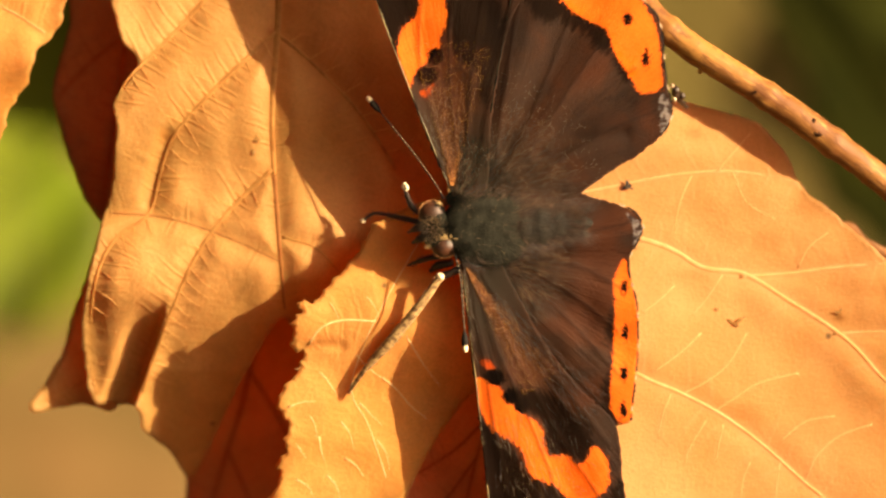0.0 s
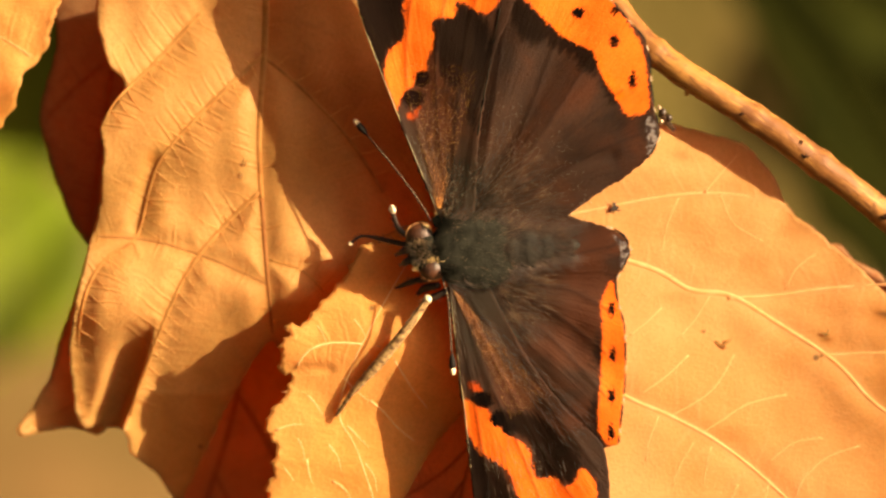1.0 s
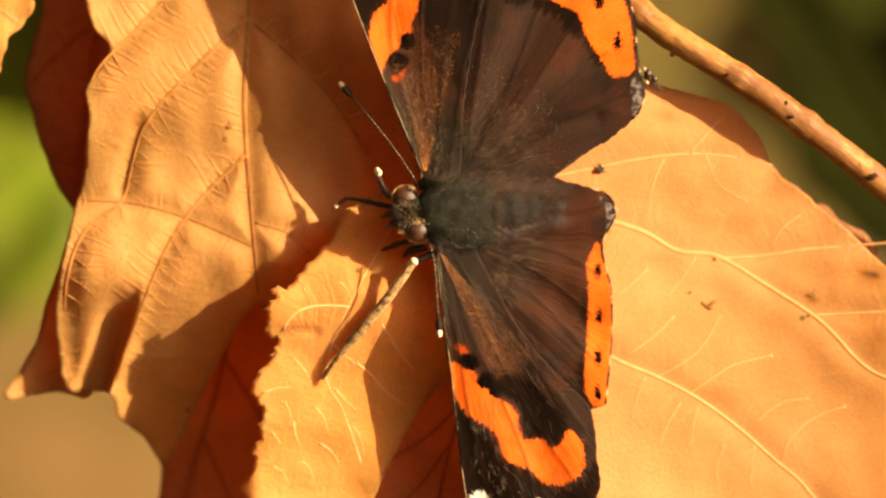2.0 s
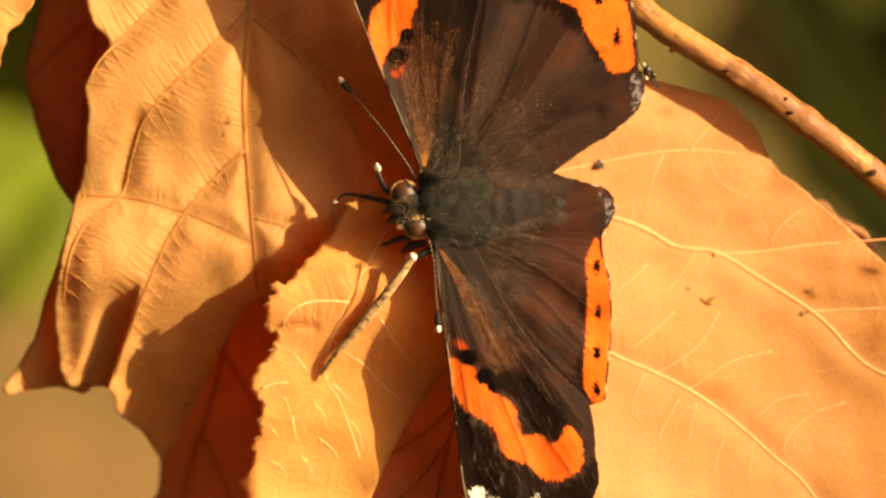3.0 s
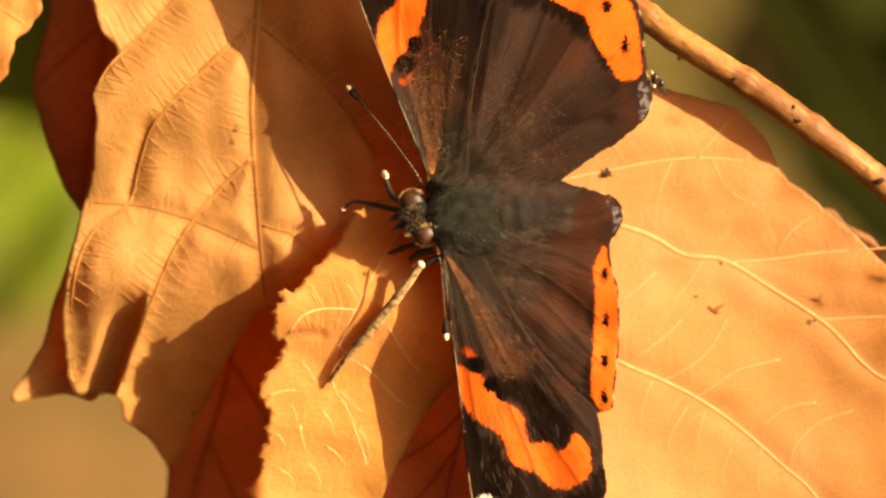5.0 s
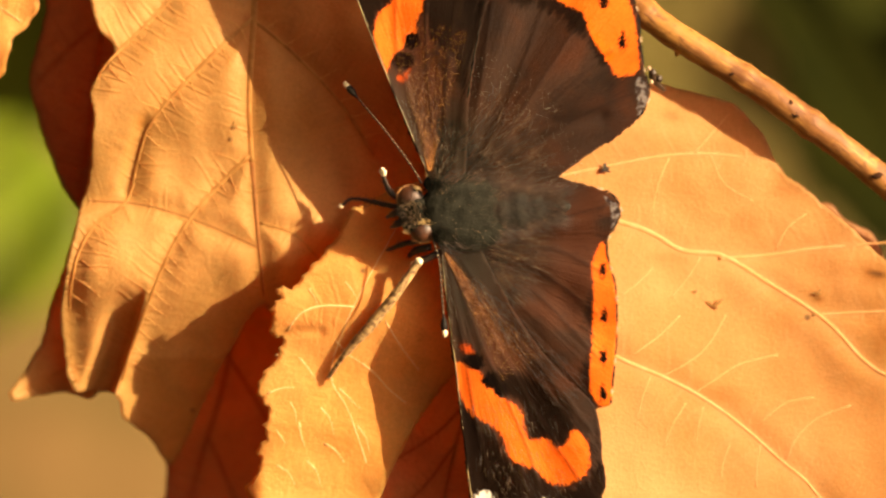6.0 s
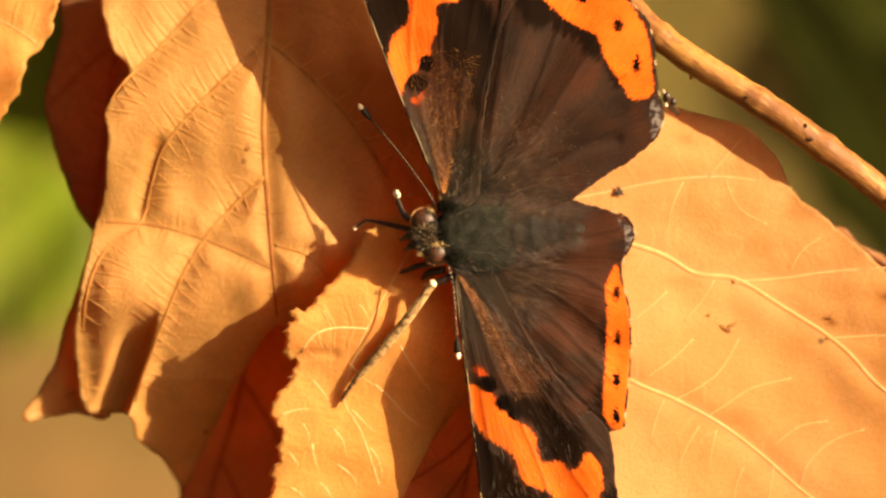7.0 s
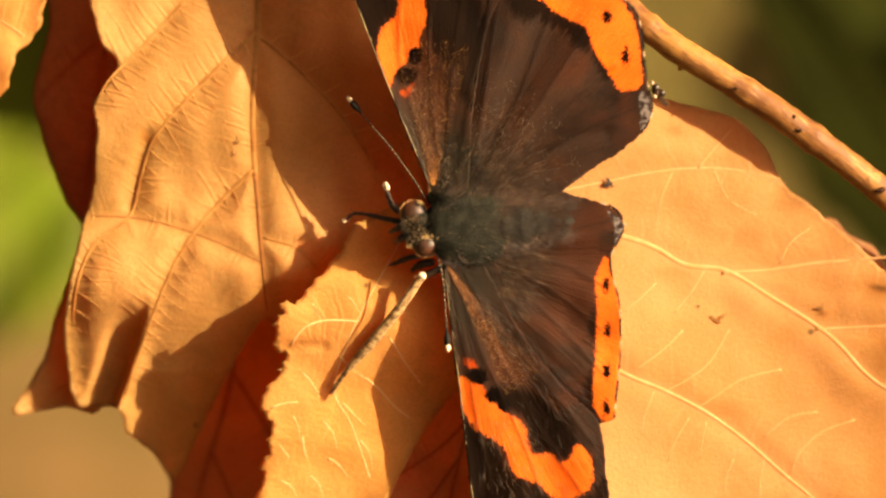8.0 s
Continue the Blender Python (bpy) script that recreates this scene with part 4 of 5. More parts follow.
def wing(name, parent, outline, height, root, veins, material, seed, orange=(), black=(), dots=(), red=(), grey=(), pale=(), copper=None, gleam=None, ragged=0.05):
    rim = even(spline(outline, 10, True), 0.22, True)
    g = np.random.RandomState(seed)
    rim = rim + g.normal(0, ragged, rim.shape)
    v, f = sheet(rim, 0.22, seed)
    d = v - np.array(root)
    reach, ang = np.hypot(d[:, 0], d[:, 1]), np.arctan2(d[:, 1], d[:, 0])
    ang = np.where(ang < -2.6, ang + 2 * math.pi, ang)
    near, z = np.zeros(len(v)), height(v[:, 0], v[:, 1])
    for c in veins:
        dist, _ = to_line(v, even(spline(c, 6), 0.4))
        near = np.maximum(near, np.exp(-(dist / 0.11) ** 2))
        z = z + 0.08 * np.exp(-(dist / 0.26) ** 2)
    z = z + 0.05 * ripple(v[:, 0], v[:, 1], seed, 5)
    attrs = {"angle": ang, "reach": reach, "vein": near, "orange": fields(v, orange), "black": fields(v, black),
             "dot": discs(v, dots), "red": fields(v, red), "grey": fields(v, grey), "pale": discs(v, pale),
             "copper": copper(ang, reach), "gleam": gleam(ang, reach)}
    ob = part(name, np.c_[v, z], f, material, parent, attrs=attrs)
    sol = ob.modifiers.new("thickness", "SOLIDIFY")
    sol.thickness, sol.offset = 0.08 * MM, -1
    for c in veins[:1] if name == "forewing" else ():
        line = even(spline(c, 6), 0.4)
        tv, tf, ta = tube(np.c_[line, height(line[:, 0], line[:, 1]) + 0.02], np.minimum(np.linspace(0.10, 0.06, len(line)), 0.01 + 0.03 * np.arange(len(line))), 6)
        part("leading_vein", tv, tf, COSTA, ob, "pale gold leading edge", attrs=ta)
    return ob


def h_fore_up(x, y):
    return 4.0 + 0.02 * (y - 6) + 0.25 * np.sin((x + y * 0.4) * 0.8) * bend(y, 5, 12)


def h_hind_up(x, y):
    return 3.4 - 0.04 * (x - 6) + 0.30 * np.sin((np.arctan2(y - 4, x - 3)) * 16) * bend(np.hypot(x - 3, y - 4), 3, 12) - fold(x, y, [(9.5, 9.2), (13, 10.5), (17.5, 11.2)], 0.7, 0.26)


def h_fore_low(x, y):
    return 3.9 + 0.01 * (y + 2) + 0.2 * np.sin((x + y * 0.3) * 0.9) * bend(-y, 3, 10)


def h_hind_low(x, y):
    return 3.2 - 0.03 * (x - 4) + 0.25 * np.sin((np.arctan2(y, x - 3)) * 14) * bend(np.hypot(x - 3, y), 3, 12)


def butterfly():
    ob = thing("butterfly", (5.26, 1.97, 0.5), "dark brown butterfly with orange bands, basking with open wings", "butterfly")
    g = np.random.RandomState(21)

    wing("hindwing", ob,
         [(3.3, 3.8), (2.9, 13.2), (3.6, 20.8), (5.8, 27.3), (11, 30.1), (16.5, 27.1), (19.3, 24.1), (21, 21.7), (21.5, 16.9), (22.1, 13.7), (21.9, 12.3), (21, 10.9), (18.9, 9.1), (16.5, 7.7), (14.5, 6.3), (12.3, 4.9), (8.5, 4.3)],
         h_hind_up, (3.2, 4.6),
         [[(4.7, 5.5), (5.8, 14.2), (7, 21.9), (8, 26.8)], [(5.2, 5.8), (9.1, 14.2), (12.3, 22.4)], [(5.8, 5.8), (11.8, 14.8), (15.9, 21.1)], [(6.3, 5.8), (14, 13.7), (18.6, 17.5)], [(6.6, 5.5), (15.1, 11), (20.8, 13.4)]],
         HINDWING, 31,
         orange=[[(8.8, 27.3), (11.5, 23.9), (13.7, 22.2), (15.7, 21.2), (16.5, 19.1), (17.8, 17), (18.9, 15.2), (20, 15.1), (21.2, 15.7), (21.1, 17.7), (20.5, 21.7), (18, 25.6), (15.6, 28.2), (11.8, 30.1)]],
         black=[[(7.4, 26.8), (8.2, 23.5), (9.2, 22.5), (11, 22.2), (11.9, 23.6), (9.9, 25.4)], [(11, 23.1), (12, 21.6), (13.4, 21), (14, 22.2), (12.3, 23.7)], [(13.7, 21.9), (14.6, 19.7), (15.9, 19), (16.5, 20.3), (15.5, 21.7)], [(16.3, 19), (16.9, 17), (18, 16.2), (18.6, 17.1), (17.1, 19.2)]],
         dots=[(14.4, 25.0, 0.65, 0.5), (17.8, 22.2, 0.45, 0.62), (19.6, 18.4, 0.38, 0.75), (17.9, 25.2, 0.4, 0.4)],
         grey=[[(20.9, 14.6), (21.5, 14.9), (22.0, 13.5), (21.7, 11.9), (21, 11.1), (21.0, 12.6)]],
         copper=lambda a, r: 0.5 * np.exp(-((a - 0.9) / 0.5) ** 2) * bend(r, 3, 7),
         gleam=lambda a, r: 0.5 * bend(a, -0.3, 0.2) * (1 - bend(a, 1.2, 1.6)) * (1 - bend(r, 8, 14)))
    wing("forewing", ob,
         [(1.5, 3.6), (0.7, 5.6), (-0.9, 9.3), (-2.4, 13.1), (-4.4, 18.6), (-6.3, 23.8), (-7.8, 29.2), (-7.8, 33.3), (-5.1, 35.7), (0.9, 35.2), (6.3, 33), (8.8, 28.9), (7.7, 24.6), (6.2, 20.8), (4.8, 13.1), (4.3, 6), (3.6, 3.6)],
         h_fore_up, (1.0, 5.6),
         [[(0.7, 5.8), (-2.3, 13.1), (-4.4, 18.5), (-6.3, 23.7), (-7.6, 28.9)], [(1.1, 6), (-1, 13.1), (-2.3, 18.6), (-2.1, 24), (-1.3, 29.5)], [(1.7, 6), (0.9, 13.1), (0.6, 20.8), (1.7, 27.3)], [(2.2, 6), (2.5, 14.2), (3.6, 22.4), (4.7, 27.3)], [(3.1, 5.8), (4.3, 13.1), (5.9, 20.8), (7, 25.1)]],
         WING, 32,
         orange=[[(-3.4, 15.3), (-3.9, 16.4), (-4.4, 17.8), (-4.1, 20.8), (-2.4, 22.9), (-2.5, 26.2), (-1.3, 27.8), (3.6, 28.1), (6.6, 26.5), (5.8, 25), (4.8, 25), (3.6, 25.7), (2.6, 25.9), (2.3, 24.6), (0.3, 24.2), (0.4, 22.2), (-0.3, 20.3), (-0.3, 19.3), (-1.7, 17.9), (-2.5, 17.1)]],
         black=[[(-6.8, 24.6), (-4.6, 18.1), (-4.3, 20.7), (-2.6, 22.8), (-2.7, 26.2), (-1.3, 28.1), (3.6, 28.4), (7.4, 27.3), (4.7, 31.1), (0.3, 34.9), (-5.1, 36.3), (-8.4, 33.3)], [(0.4, 24.1), (2.3, 24.5), (2.7, 25.8), (4.7, 24.8), (5.9, 22.9), (5.3, 18), (4.3, 13.7), (3.3, 16.9), (2, 18.3), (0.8, 19.7)]],
         dots=[(-1.55, 16.7, 1.05, 0.85), (-0.75, 18.6, 0.75, 0.8)],
         red=[[(-2.3, 15.3), (-1.9, 14.6), (-1.3, 14.8), (-0.9, 15.9), (-0.5, 16.9), (-1, 16.4), (-1.4, 15.4)]],
         copper=lambda a, r: (np.exp(-((a - 1.62) / 0.20) ** 2) + 0.5 * np.exp(-((a - 1.36) / 0.12) ** 2)) * bend(r, 0.5, 3) * (1 - bend(r, 10, 15)),
         gleam=lambda a, r: np.exp(-((a - 1.8) / 0.35) ** 2) * (1 - bend(r, 8, 13)))
    wing("hindwing", ob,
         [(3.6, 0.1), (6, 2.6), (9.5, 4.4), (12.7, 5.4), (14.8, 4.9), (17.0, 4.3), (18.5, 3.6), (19.3, 2.2), (18.9, 0.9), (17.9, -1.5), (18.7, -5.4), (18.8, -9.8), (18.4, -14.1), (18.1, -16.6), (17, -17), (14.5, -18), (8.5, -14.1), (3.6, -6.5)],
         h_hind_low, (3.2, -0.6),
         [[(4.7, -1.6), (9.6, -8.7), (16.2, -16)], [(5.2, -1), (11.8, -6.5), (17, -12.2)], [(5.5, -0.8), (12.3, -4.3), (17.1, -8.1)], [(5.8, -0.5), (12.9, -1.6), (17.2, -3.8)], [(5.8, 0.1), (11.8, 1.1), (17.8, 2.5)]],
         HINDWING, 33,
         orange=[[(17.2, -1.4), (17.9, -1.3), (18.7, -5.4), (18.8, -9.8), (18.4, -14.1), (18.2, -16.7), (17.1, -16.8), (16.2, -15), (16.4, -10.9), (16.6, -6.5), (16.5, -3.2)]],
         black=[[(15.9, -12), (16.4, -13.6), (16.7, -16.3), (15.9, -16), (15.2, -14.1)], [(16, -6.5), (16.7, -7.3), (16.6, -9), (15.9, -8.7)]],
         dots=[(17.5, -3.7, 0.35, 0.7), (17.6, -8.1, 0.38, 0.7), (17.5, -12.0, 0.38, 0.7), (17.4, -15.6, 0.35, 0.75)],
         grey=[[(17.7, 3.5), (19.2, 2.3), (18.9, 0.8), (18.3, 0.3), (18.4, 2)]],
         copper=lambda a, r: 0.55 * np.exp(-((a + 0.5) / 0.45) ** 2) * bend(r, 7, 11),
         gleam=lambda a, r: 0.5 * (1 - bend(r, 5, 9)))
    wing("forewing", ob,
         [(2.5, 0.6), (1.7, -1.1), (2.3, -6.5), (2.9, -11.9), (3.6, -17.4), (4.3, -23.9), (5, -28.3), (7.1, -31), (10.7, -31.6), (15, -29.1), (17.4, -25), (17.3, -21.7), (17, -18.5), (16.4, -16.4), (13.4, -13.6), (9.6, -8.7), (5.8, -1.6), (5.2, 0.6)],
         h_fore_low, (2.0, -1.4),
         [[(1.9, -1.4), (2.4, -6.5), (3.1, -11.9), (3.7, -17.4), (4.4, -23.9), (5.1, -28)], [(2.3, -1.5), (4.9, -8.7), (8.0, -15.9), (10.5, -22.2), (11.8, -27.2)], [(2.7, -1.6), (5.9, -8.1), (9.3, -14.6), (11.4, -18.4), (15.0, -23.8)], [(3.2, -1.6), (7.4, -8.1), (12.3, -14.1), (16.1, -19)], [(2.3, -1.5), (3.6, -8.7), (4.8, -16.3), (6.3, -23.9)]],
         WING, 34,
         orange=[[(2.8, -12.4), (2.9, -13.6), (3.5, -15.1), (4.5, -17.2), (6.6, -18.6), (7.6, -19.5), (8.2, -21.3), (8.8, -22.1), (10.7, -22.8), (12.4, -24.2), (14.5, -24.1), (15.9, -22.9), (15.9, -20.4), (14.6, -19), (13.9, -20.2), (13, -20.8), (12, -19.9), (10.1, -19.8), (9.5, -17.2), (8, -16), (6.6, -14.8), (5.8, -13.6), (4.3, -12.6)]],
         black=[[(3.2, -15.5), (4.4, -17.6), (6.6, -18.9), (7.5, -19.9), (8.1, -21.7), (10.7, -23.3), (12.4, -24.7), (15, -24.5), (17.2, -22.3), (17.4, -25), (15, -29.4), (10.7, -31.8), (7.1, -31.3), (4.7, -28.3)], [(6.6, -13.6), (8.2, -15.7), (9.7, -16.8), (10.4, -19.6), (12, -19.6), (13.1, -20.4), (14.4, -18.7), (13.4, -16.3), (11, -14.4), (8.5, -13.6)]],
         dots=[(5.0, -12.35, 1.0, 0.8), (6.6, -14.2, 0.9, 0.75), (7.6, -15.2, 0.7, 0.7)],
         pale=[(5.9, -25.8, 0.85, 0.95), (7.3, -26.6, 0.95, 0.7), (11.5, -26.4, 0.4, 0.6), (10.6, -29.0, 0.45, 0.45)],
         red=[[(3.6, -10.6), (3.9, -11.5), (4.5, -11.7), (5.4, -12.4), (5.2, -11.6), (4.5, -10.8)]],
         copper=lambda a, r: (0.7 * np.exp(-((a + 0.99) / 0.09) ** 2) + 0.5 * np.exp(-((a + 1.38) / 0.08) ** 2)) * bend(r, 0.5, 3) * (1 - bend(r, 9, 16)),
         gleam=lambda a, r: np.exp(-((a + 1.0) / 0.25) ** 2) * (1 - bend(r, 9, 14)))

    # margins: a fringe of short dark scales with pale tufts between the veins
    for edge, height, seed in (([(11.8, 30.0), (16.5, 27.1), (19.3, 24.1), (21, 21.7), (21.5, 16.9), (22.1, 13.7), (21.9, 12.3), (21, 10.9)], h_hind_up, 91),
                               ([(17.0, 4.3), (18.5, 3.6), (19.3, 2.2), (18.9, 0.9), (17.9, -1.5), (18.7, -5.4), (18.8, -9.8), (18.4, -14.1), (18.1, -16.6)], h_hind_low, 92)):
        k = np.random.RandomState(seed)
        line = even(spline(edge, 10), 0.045)
        way = np.gradient(line, axis=0)
        out = np.stack([-way[:, 1], way[:, 0]], 1) / np.linalg.norm(way, axis=1)[:, None]
        s = np.arange(len(line)) * 0.045
        for material, keep, label in ((JET, np.sin(s * 2.1 + seed) > -0.45, "dark margin scales"), (SPECK, np.sin(s * 2.1 + seed) < -0.88, "pale tufts of the margin")):
            p = line[keep]
            w = np.c_[out[keep], np.full(len(p), 0.15)] + k.normal(0, 0.25, (len(p), 3))
            v, f = hairs(np.c_[p, height(p[:, 0], p[:, 1]) + 0.03] - 0.05 * w, w, k.uniform(0.12, 0.34, len(p)), 0.035, 0.1, seed)
            part("fringe", v, f, material, ob, label, kind="stuff")

    line = even(spline([(6.8, 25.3), (6.2, 22.4), (5.7, 19.4), (5, 15.9), (4.6, 13.1)], 6), 0.4)
    v, f, a = tube(np.c_[line, h_fore_up(line[:, 0], line[:, 1]) + 0.05], np.r_[np.full(len(line) - 4, 0.05), 0.05, 0.045, 0.04, 0.03], 6)
    part("inner_fringe", v + g.normal(0, 0.03, v.shape), f, OLIVE, ob, "olive fringe between the wings")

    # body
    tv, tf = ball((4.3, 1.96, 4), (4.5, 3.7, 1.25), -0.03, 20, 32)
    thorax = part("thorax", tv + 0.06 * ripple(tv[:, 0], tv[:, 1], 5, 2)[:, None], tf, BODY, ob)

    def taper(u):
        k = 1.0 - 0.55 * ((u[:, 0] + 1) / 2) ** 1.5
        k = k * (1 + 0.05 * np.cos(u[:, 0] * 16))
        return np.c_[u[:, 0], u[:, 1] * k, u[:, 2] * k]

    av, af = ball((9.6, 2.25, 3.7), (4.9, 2.5, 1.5), 0.06, 36, 28, taper)
    abdomen = part("abdomen", av, af, ABDOMEN, ob)
    hv, hf = ball((-0.65, 1.96, 3.6), (1.5, 2.1, 1.6), 0.0, 16, 24)
    part("head", hv, hf, BODY, ob)
    for c, turn, size in (((-1.04, 3.43, 3.9), 0.4, 1.32), ((0.11, 0.27, 3.9), -0.3, 1.24)):
        ev, ef = ball(c, (size, size * 0.96, 1.0), turn, 18, 28)
        eye = part("eye", ev, ef, EYE_BROWN, ob, "glossy brown compound eye")
        a = np.linspace(0.5, 4.0, 26) + (0 if turn > 0 else 1.9)
        ring = np.c_[c[0] + size * 0.98 * np.cos(a), c[1] + size * 0.94 * np.sin(a), np.full(26, c[2] + 0.3)]
        ring = ring + g.normal(0, 0.03, ring.shape)
        rv, rf, ra = tube(ring, g.uniform(0.07, 0.13, 26), 6)
        part("eye_rim", rv, rf, EYE_RIM, eye)
    for q in ((1.2, 4.86, 3.3), (2.29, -0.49, 3.3)):
        sv, sf = ball(q, (0.95, 0.85, 0.4), 0.2, 10, 14)
        part("wing_shoulder", sv + g.normal(0, 0.03, sv.shape), sf, BODY, ob)
    for a, b in (((-1.85, 2.34, 4.2), (-3.38, 1.58, 3.6)), ((-1.74, 1.25, 4.2), (-2.94, 0.6, 3.6))):
        pv, pf, pa = tube([a, tuple((np.array(a) + b) / 2 + (0, 0, 0.2)), b], [0.42, 0.36, 0.12], 10)
        part("palp", pv, pf, HAIR_BROWN, ob, attrs=pa)

    for q, wide in (((1.3, 4.6, 5.1), (1.0, 0.8)), ((2.0, -0.2, 5.0), (1.0, 0.8)), ((0.9, 2.2, 5.0), (0.5, 1.5))):
        n = 420
        spot = g.normal(0, 0.5, (n, 2)) * wide
        roots = np.c_[q[0] + spot[:, 0], q[1] + spot[:, 1], q[2] + 0.25 - 0.4 * (spot ** 2).sum(1)]
        v, f = hairs(roots, np.array((0.8, 0.1 * np.sign(q[1] - 2), 0.5)) + g.normal(0, 0.3, (n, 3)), g.uniform(0.4, 1.0, n), 0.017, 0.3, 15)
        part("collar_fur", v, f, HAIR_DARK, ob, "olive-grey fur", kind="stuff")

    # antennae: black shaft with pale rings, club with an ivory tip
    for pts in ([(0.05, 4.84, 4.8), (-0.76, 6.32, 4.7), (-3.22, 9.77, 3.4), (-6.12, 13.29, 2.2)], [(1.14, -0.6, 5.2), (1.69, -2.66, 6.3), (1.9, -5.38, 6.8), (2.06, -7.98, 6.9)]):
        line = even(spline(pts, 8), 0.25)
        v, f, a = tube(line, 0.078, 8)
        shaft = part("antenna", v, f, JET, ob)
        for i in range(3, len(line) - 2, 2):
            w = (line[i + 1] - line[i]) * 0.55
            rv, rf, ra = tube([line[i] - w * 0.32, line[i] + w * 0.30], 0.084, 8)
            part("pale_ring", rv, rf, RING, shaft)
        d = (line[-1] - line[-2]) / np.linalg.norm(line[-1] - line[-2])
        k = np.linspace(0, 1, 12)
        v, f, a = tube(line[-1] + d * (k * 1.5 - 0.2)[:, None], 0.08 + 0.26 * np.sin(k * 2.2) ** 1.2, 12)
        part("club", v, f, JET, shaft)
        v, f = ball(tuple(line[-1] + d * 1.55), (0.42, 0.27, 0.27), math.atan2(d[1], d[0]), 10, 14)
        part("tip", v, f, IVORY, shaft, "ivory antenna tip")

    # legs
    def leg(points, radii, material, label=""):
        line = even(spline(points, 8), 0.3)
        s = np.linspace(0, 1, len(line))
        r = np.interp(s, np.linspace(0, 1, len(radii)), radii)
        v, f, a = tube(line, r, 10)
        v = v + g.normal(0, 0.02, v.shape)
        limb = part("leg", v, f, material, ob, label, attrs=a)
        n = int(len(line) * 7)
        i = g.randint(0, len(line) - 1, n)
        way = np.gradient(line, axis=0)[i]
        way /= np.linalg.norm(way, axis=1)[:, None]
        out = g.normal(size=(n, 3))
        hv, hf = hairs(line[i] + out * r[i][:, None] * 0.5, way * 1.2 + out * 0.35, g.uniform(0.3, 0.7, n), 0.025, 0.2, 7)
        part("bristles", hv, hf, material, limb, kind="stuff")

    leg([(2.07, -1.58, 3.2), (0.87, -2.24, 3.2), (-0.05, -2.62, 3)], [0.32, 0.38, 0.34], LEG_DARK)
    leg([(-0.16, -2.57, 3.4), (-2.41, -5.69, 2.7), (-5.15, -8.99, 1.45), (-7.63, -11.75, 0.2), (-9.17, -13.95, -0.75)], [0.36, 0.44, 0.48, 0.54, 0.46, 0.24, 0.14], LEG_PALE, "pale hairy walking leg")
    leg([(-1.31, 3.44, 2.8), (-2.51, 3.66, 3), (-3.11, 4.31, 2.8), (-3.61, 5.63, 2.4)], [0.22, 0.28, 0.26, 0.22], LEG_DARK)
    leg([(-1.04, 2.51, 3), (-2.68, 2.68, 2.6), (-4.6, 3.12, 1.7), (-6.6, 3.46, 0.8), (-7.6, 2.85, 0.4)], [0.22, 0.26, 0.24, 0.15, 0.12], LEG_DARK)
    leg([(-0.22, -0.76, 3.2), (-1.58, -0.93, 2.6), (-3.39, -1.59, 1.2)], [0.25, 0.28, 0.10], LEG_DARK)
    leg([(0.87, -1.31, 3), (-0.49, -1.59, 2.2), (-1.2, -2.14, 1.2)], [0.35, 0.4, 0.2], LEG_DARK)
    for c, size in (((-3.66, 6.01, 2.7), (0.28, 0.48, 0.24)), ((-7.75, 2.75, 0.35), (0.15, 0.2, 0.15)), ((-0.27, -2.62, 3.6), (0.32, 0.42, 0.26))):
        fv, ff = ball(c, size, 0.5, 8, 12)
        part("foot", fv + g.normal(0, 0.05, fv.shape), ff, IVORY, ob, "pale foot pad")

    # fur
    n = 2600
    u = g.normal(size=(n, 3))
    u[:, 2] = np.abs(u[:, 2])
    u /= np.linalg.norm(u, axis=1)[:, None]
    roots = np.array((4.3, 1.96, 4)) + u * (4.4, 3.6, 1.2)
    way = u * (0.25, 0.40, 0.15) + np.array((1.0, 0, 0.0)) + g.normal(0, 0.22, (n, 3)) + np.c_[np.zeros(n), u[:, 1] * 0.5, np.zeros(n)]
    v, f = hairs(roots, way, g.uniform(0.25, 0.7, n), 0.016, 0.5, 3)
    part("fur", v, f, HAIR_DARK, thorax, "olive-grey fur", kind="stuff")
    few = g.permutation(n)[:140]
    v, f = hairs(roots[few] + (0, 0, 0.1), way[few] + g.normal(0, 0.25, (140, 3)), g.uniform(0.15, 0.6, 140), 0.010, 0.4, 9)
    part("fur", v, f, HAIR_TAN, thorax, "stray tan hair", kind="stuff")
    n = 2000
    t = g.uniform(0, 1, n)
    a = g.uniform(0, math.pi, n)
    roots = np.c_[5.5 + t * 8.2, 2.2 + t * 0.45 + np.cos(a) * (2.4 - 1.4 * t), 3.7 + np.sin(a) * (1.4 - 0.8 * t)]
    way = np.c_[np.full(n, 1.0), np.cos(a) * 0.5, np.sin(a) * 0.25] + g.normal(0, 0.2, (n, 3))
    v, f = hairs(roots, way, g.uniform(0.5, 1.3, n), 0.014, 0.3, 4)
    part("fur", v, f, HAIR_BROWN, abdomen, "dark brown fur", kind="stuff")
    few = g.permutation(n)[:110]
    v, f = hairs(roots[few], way[few] + g.normal(0, 0.2, (110, 3)), g.uniform(0.3, 0.9, 110), 0.011, 0.3, 5)
    part("fur", v, f, HAIR_TAN, abdomen, "stray tan hair", kind="stuff")
    n = 1100
    u = g.normal(size=(n, 3))
    u[:, 2] = np.abs(u[:, 2])
    u /= np.linalg.norm(u, axis=1)[:, None]
    roots = np.array((-0.87, 1.91, 4)) + u * (1.2, 1.2, 1.2)
    v, f = hairs(roots, u + np.array((-0.4, 0, 0.3)) + g.normal(0, 0.3, (n, 3)), g.uniform(0.3, 0.9, n), 0.017, 0.1, 6)
    part("face_hair", v, f, HAIR_DARK, ob, kind="stuff")
    few = g.permutation(n)[:360]
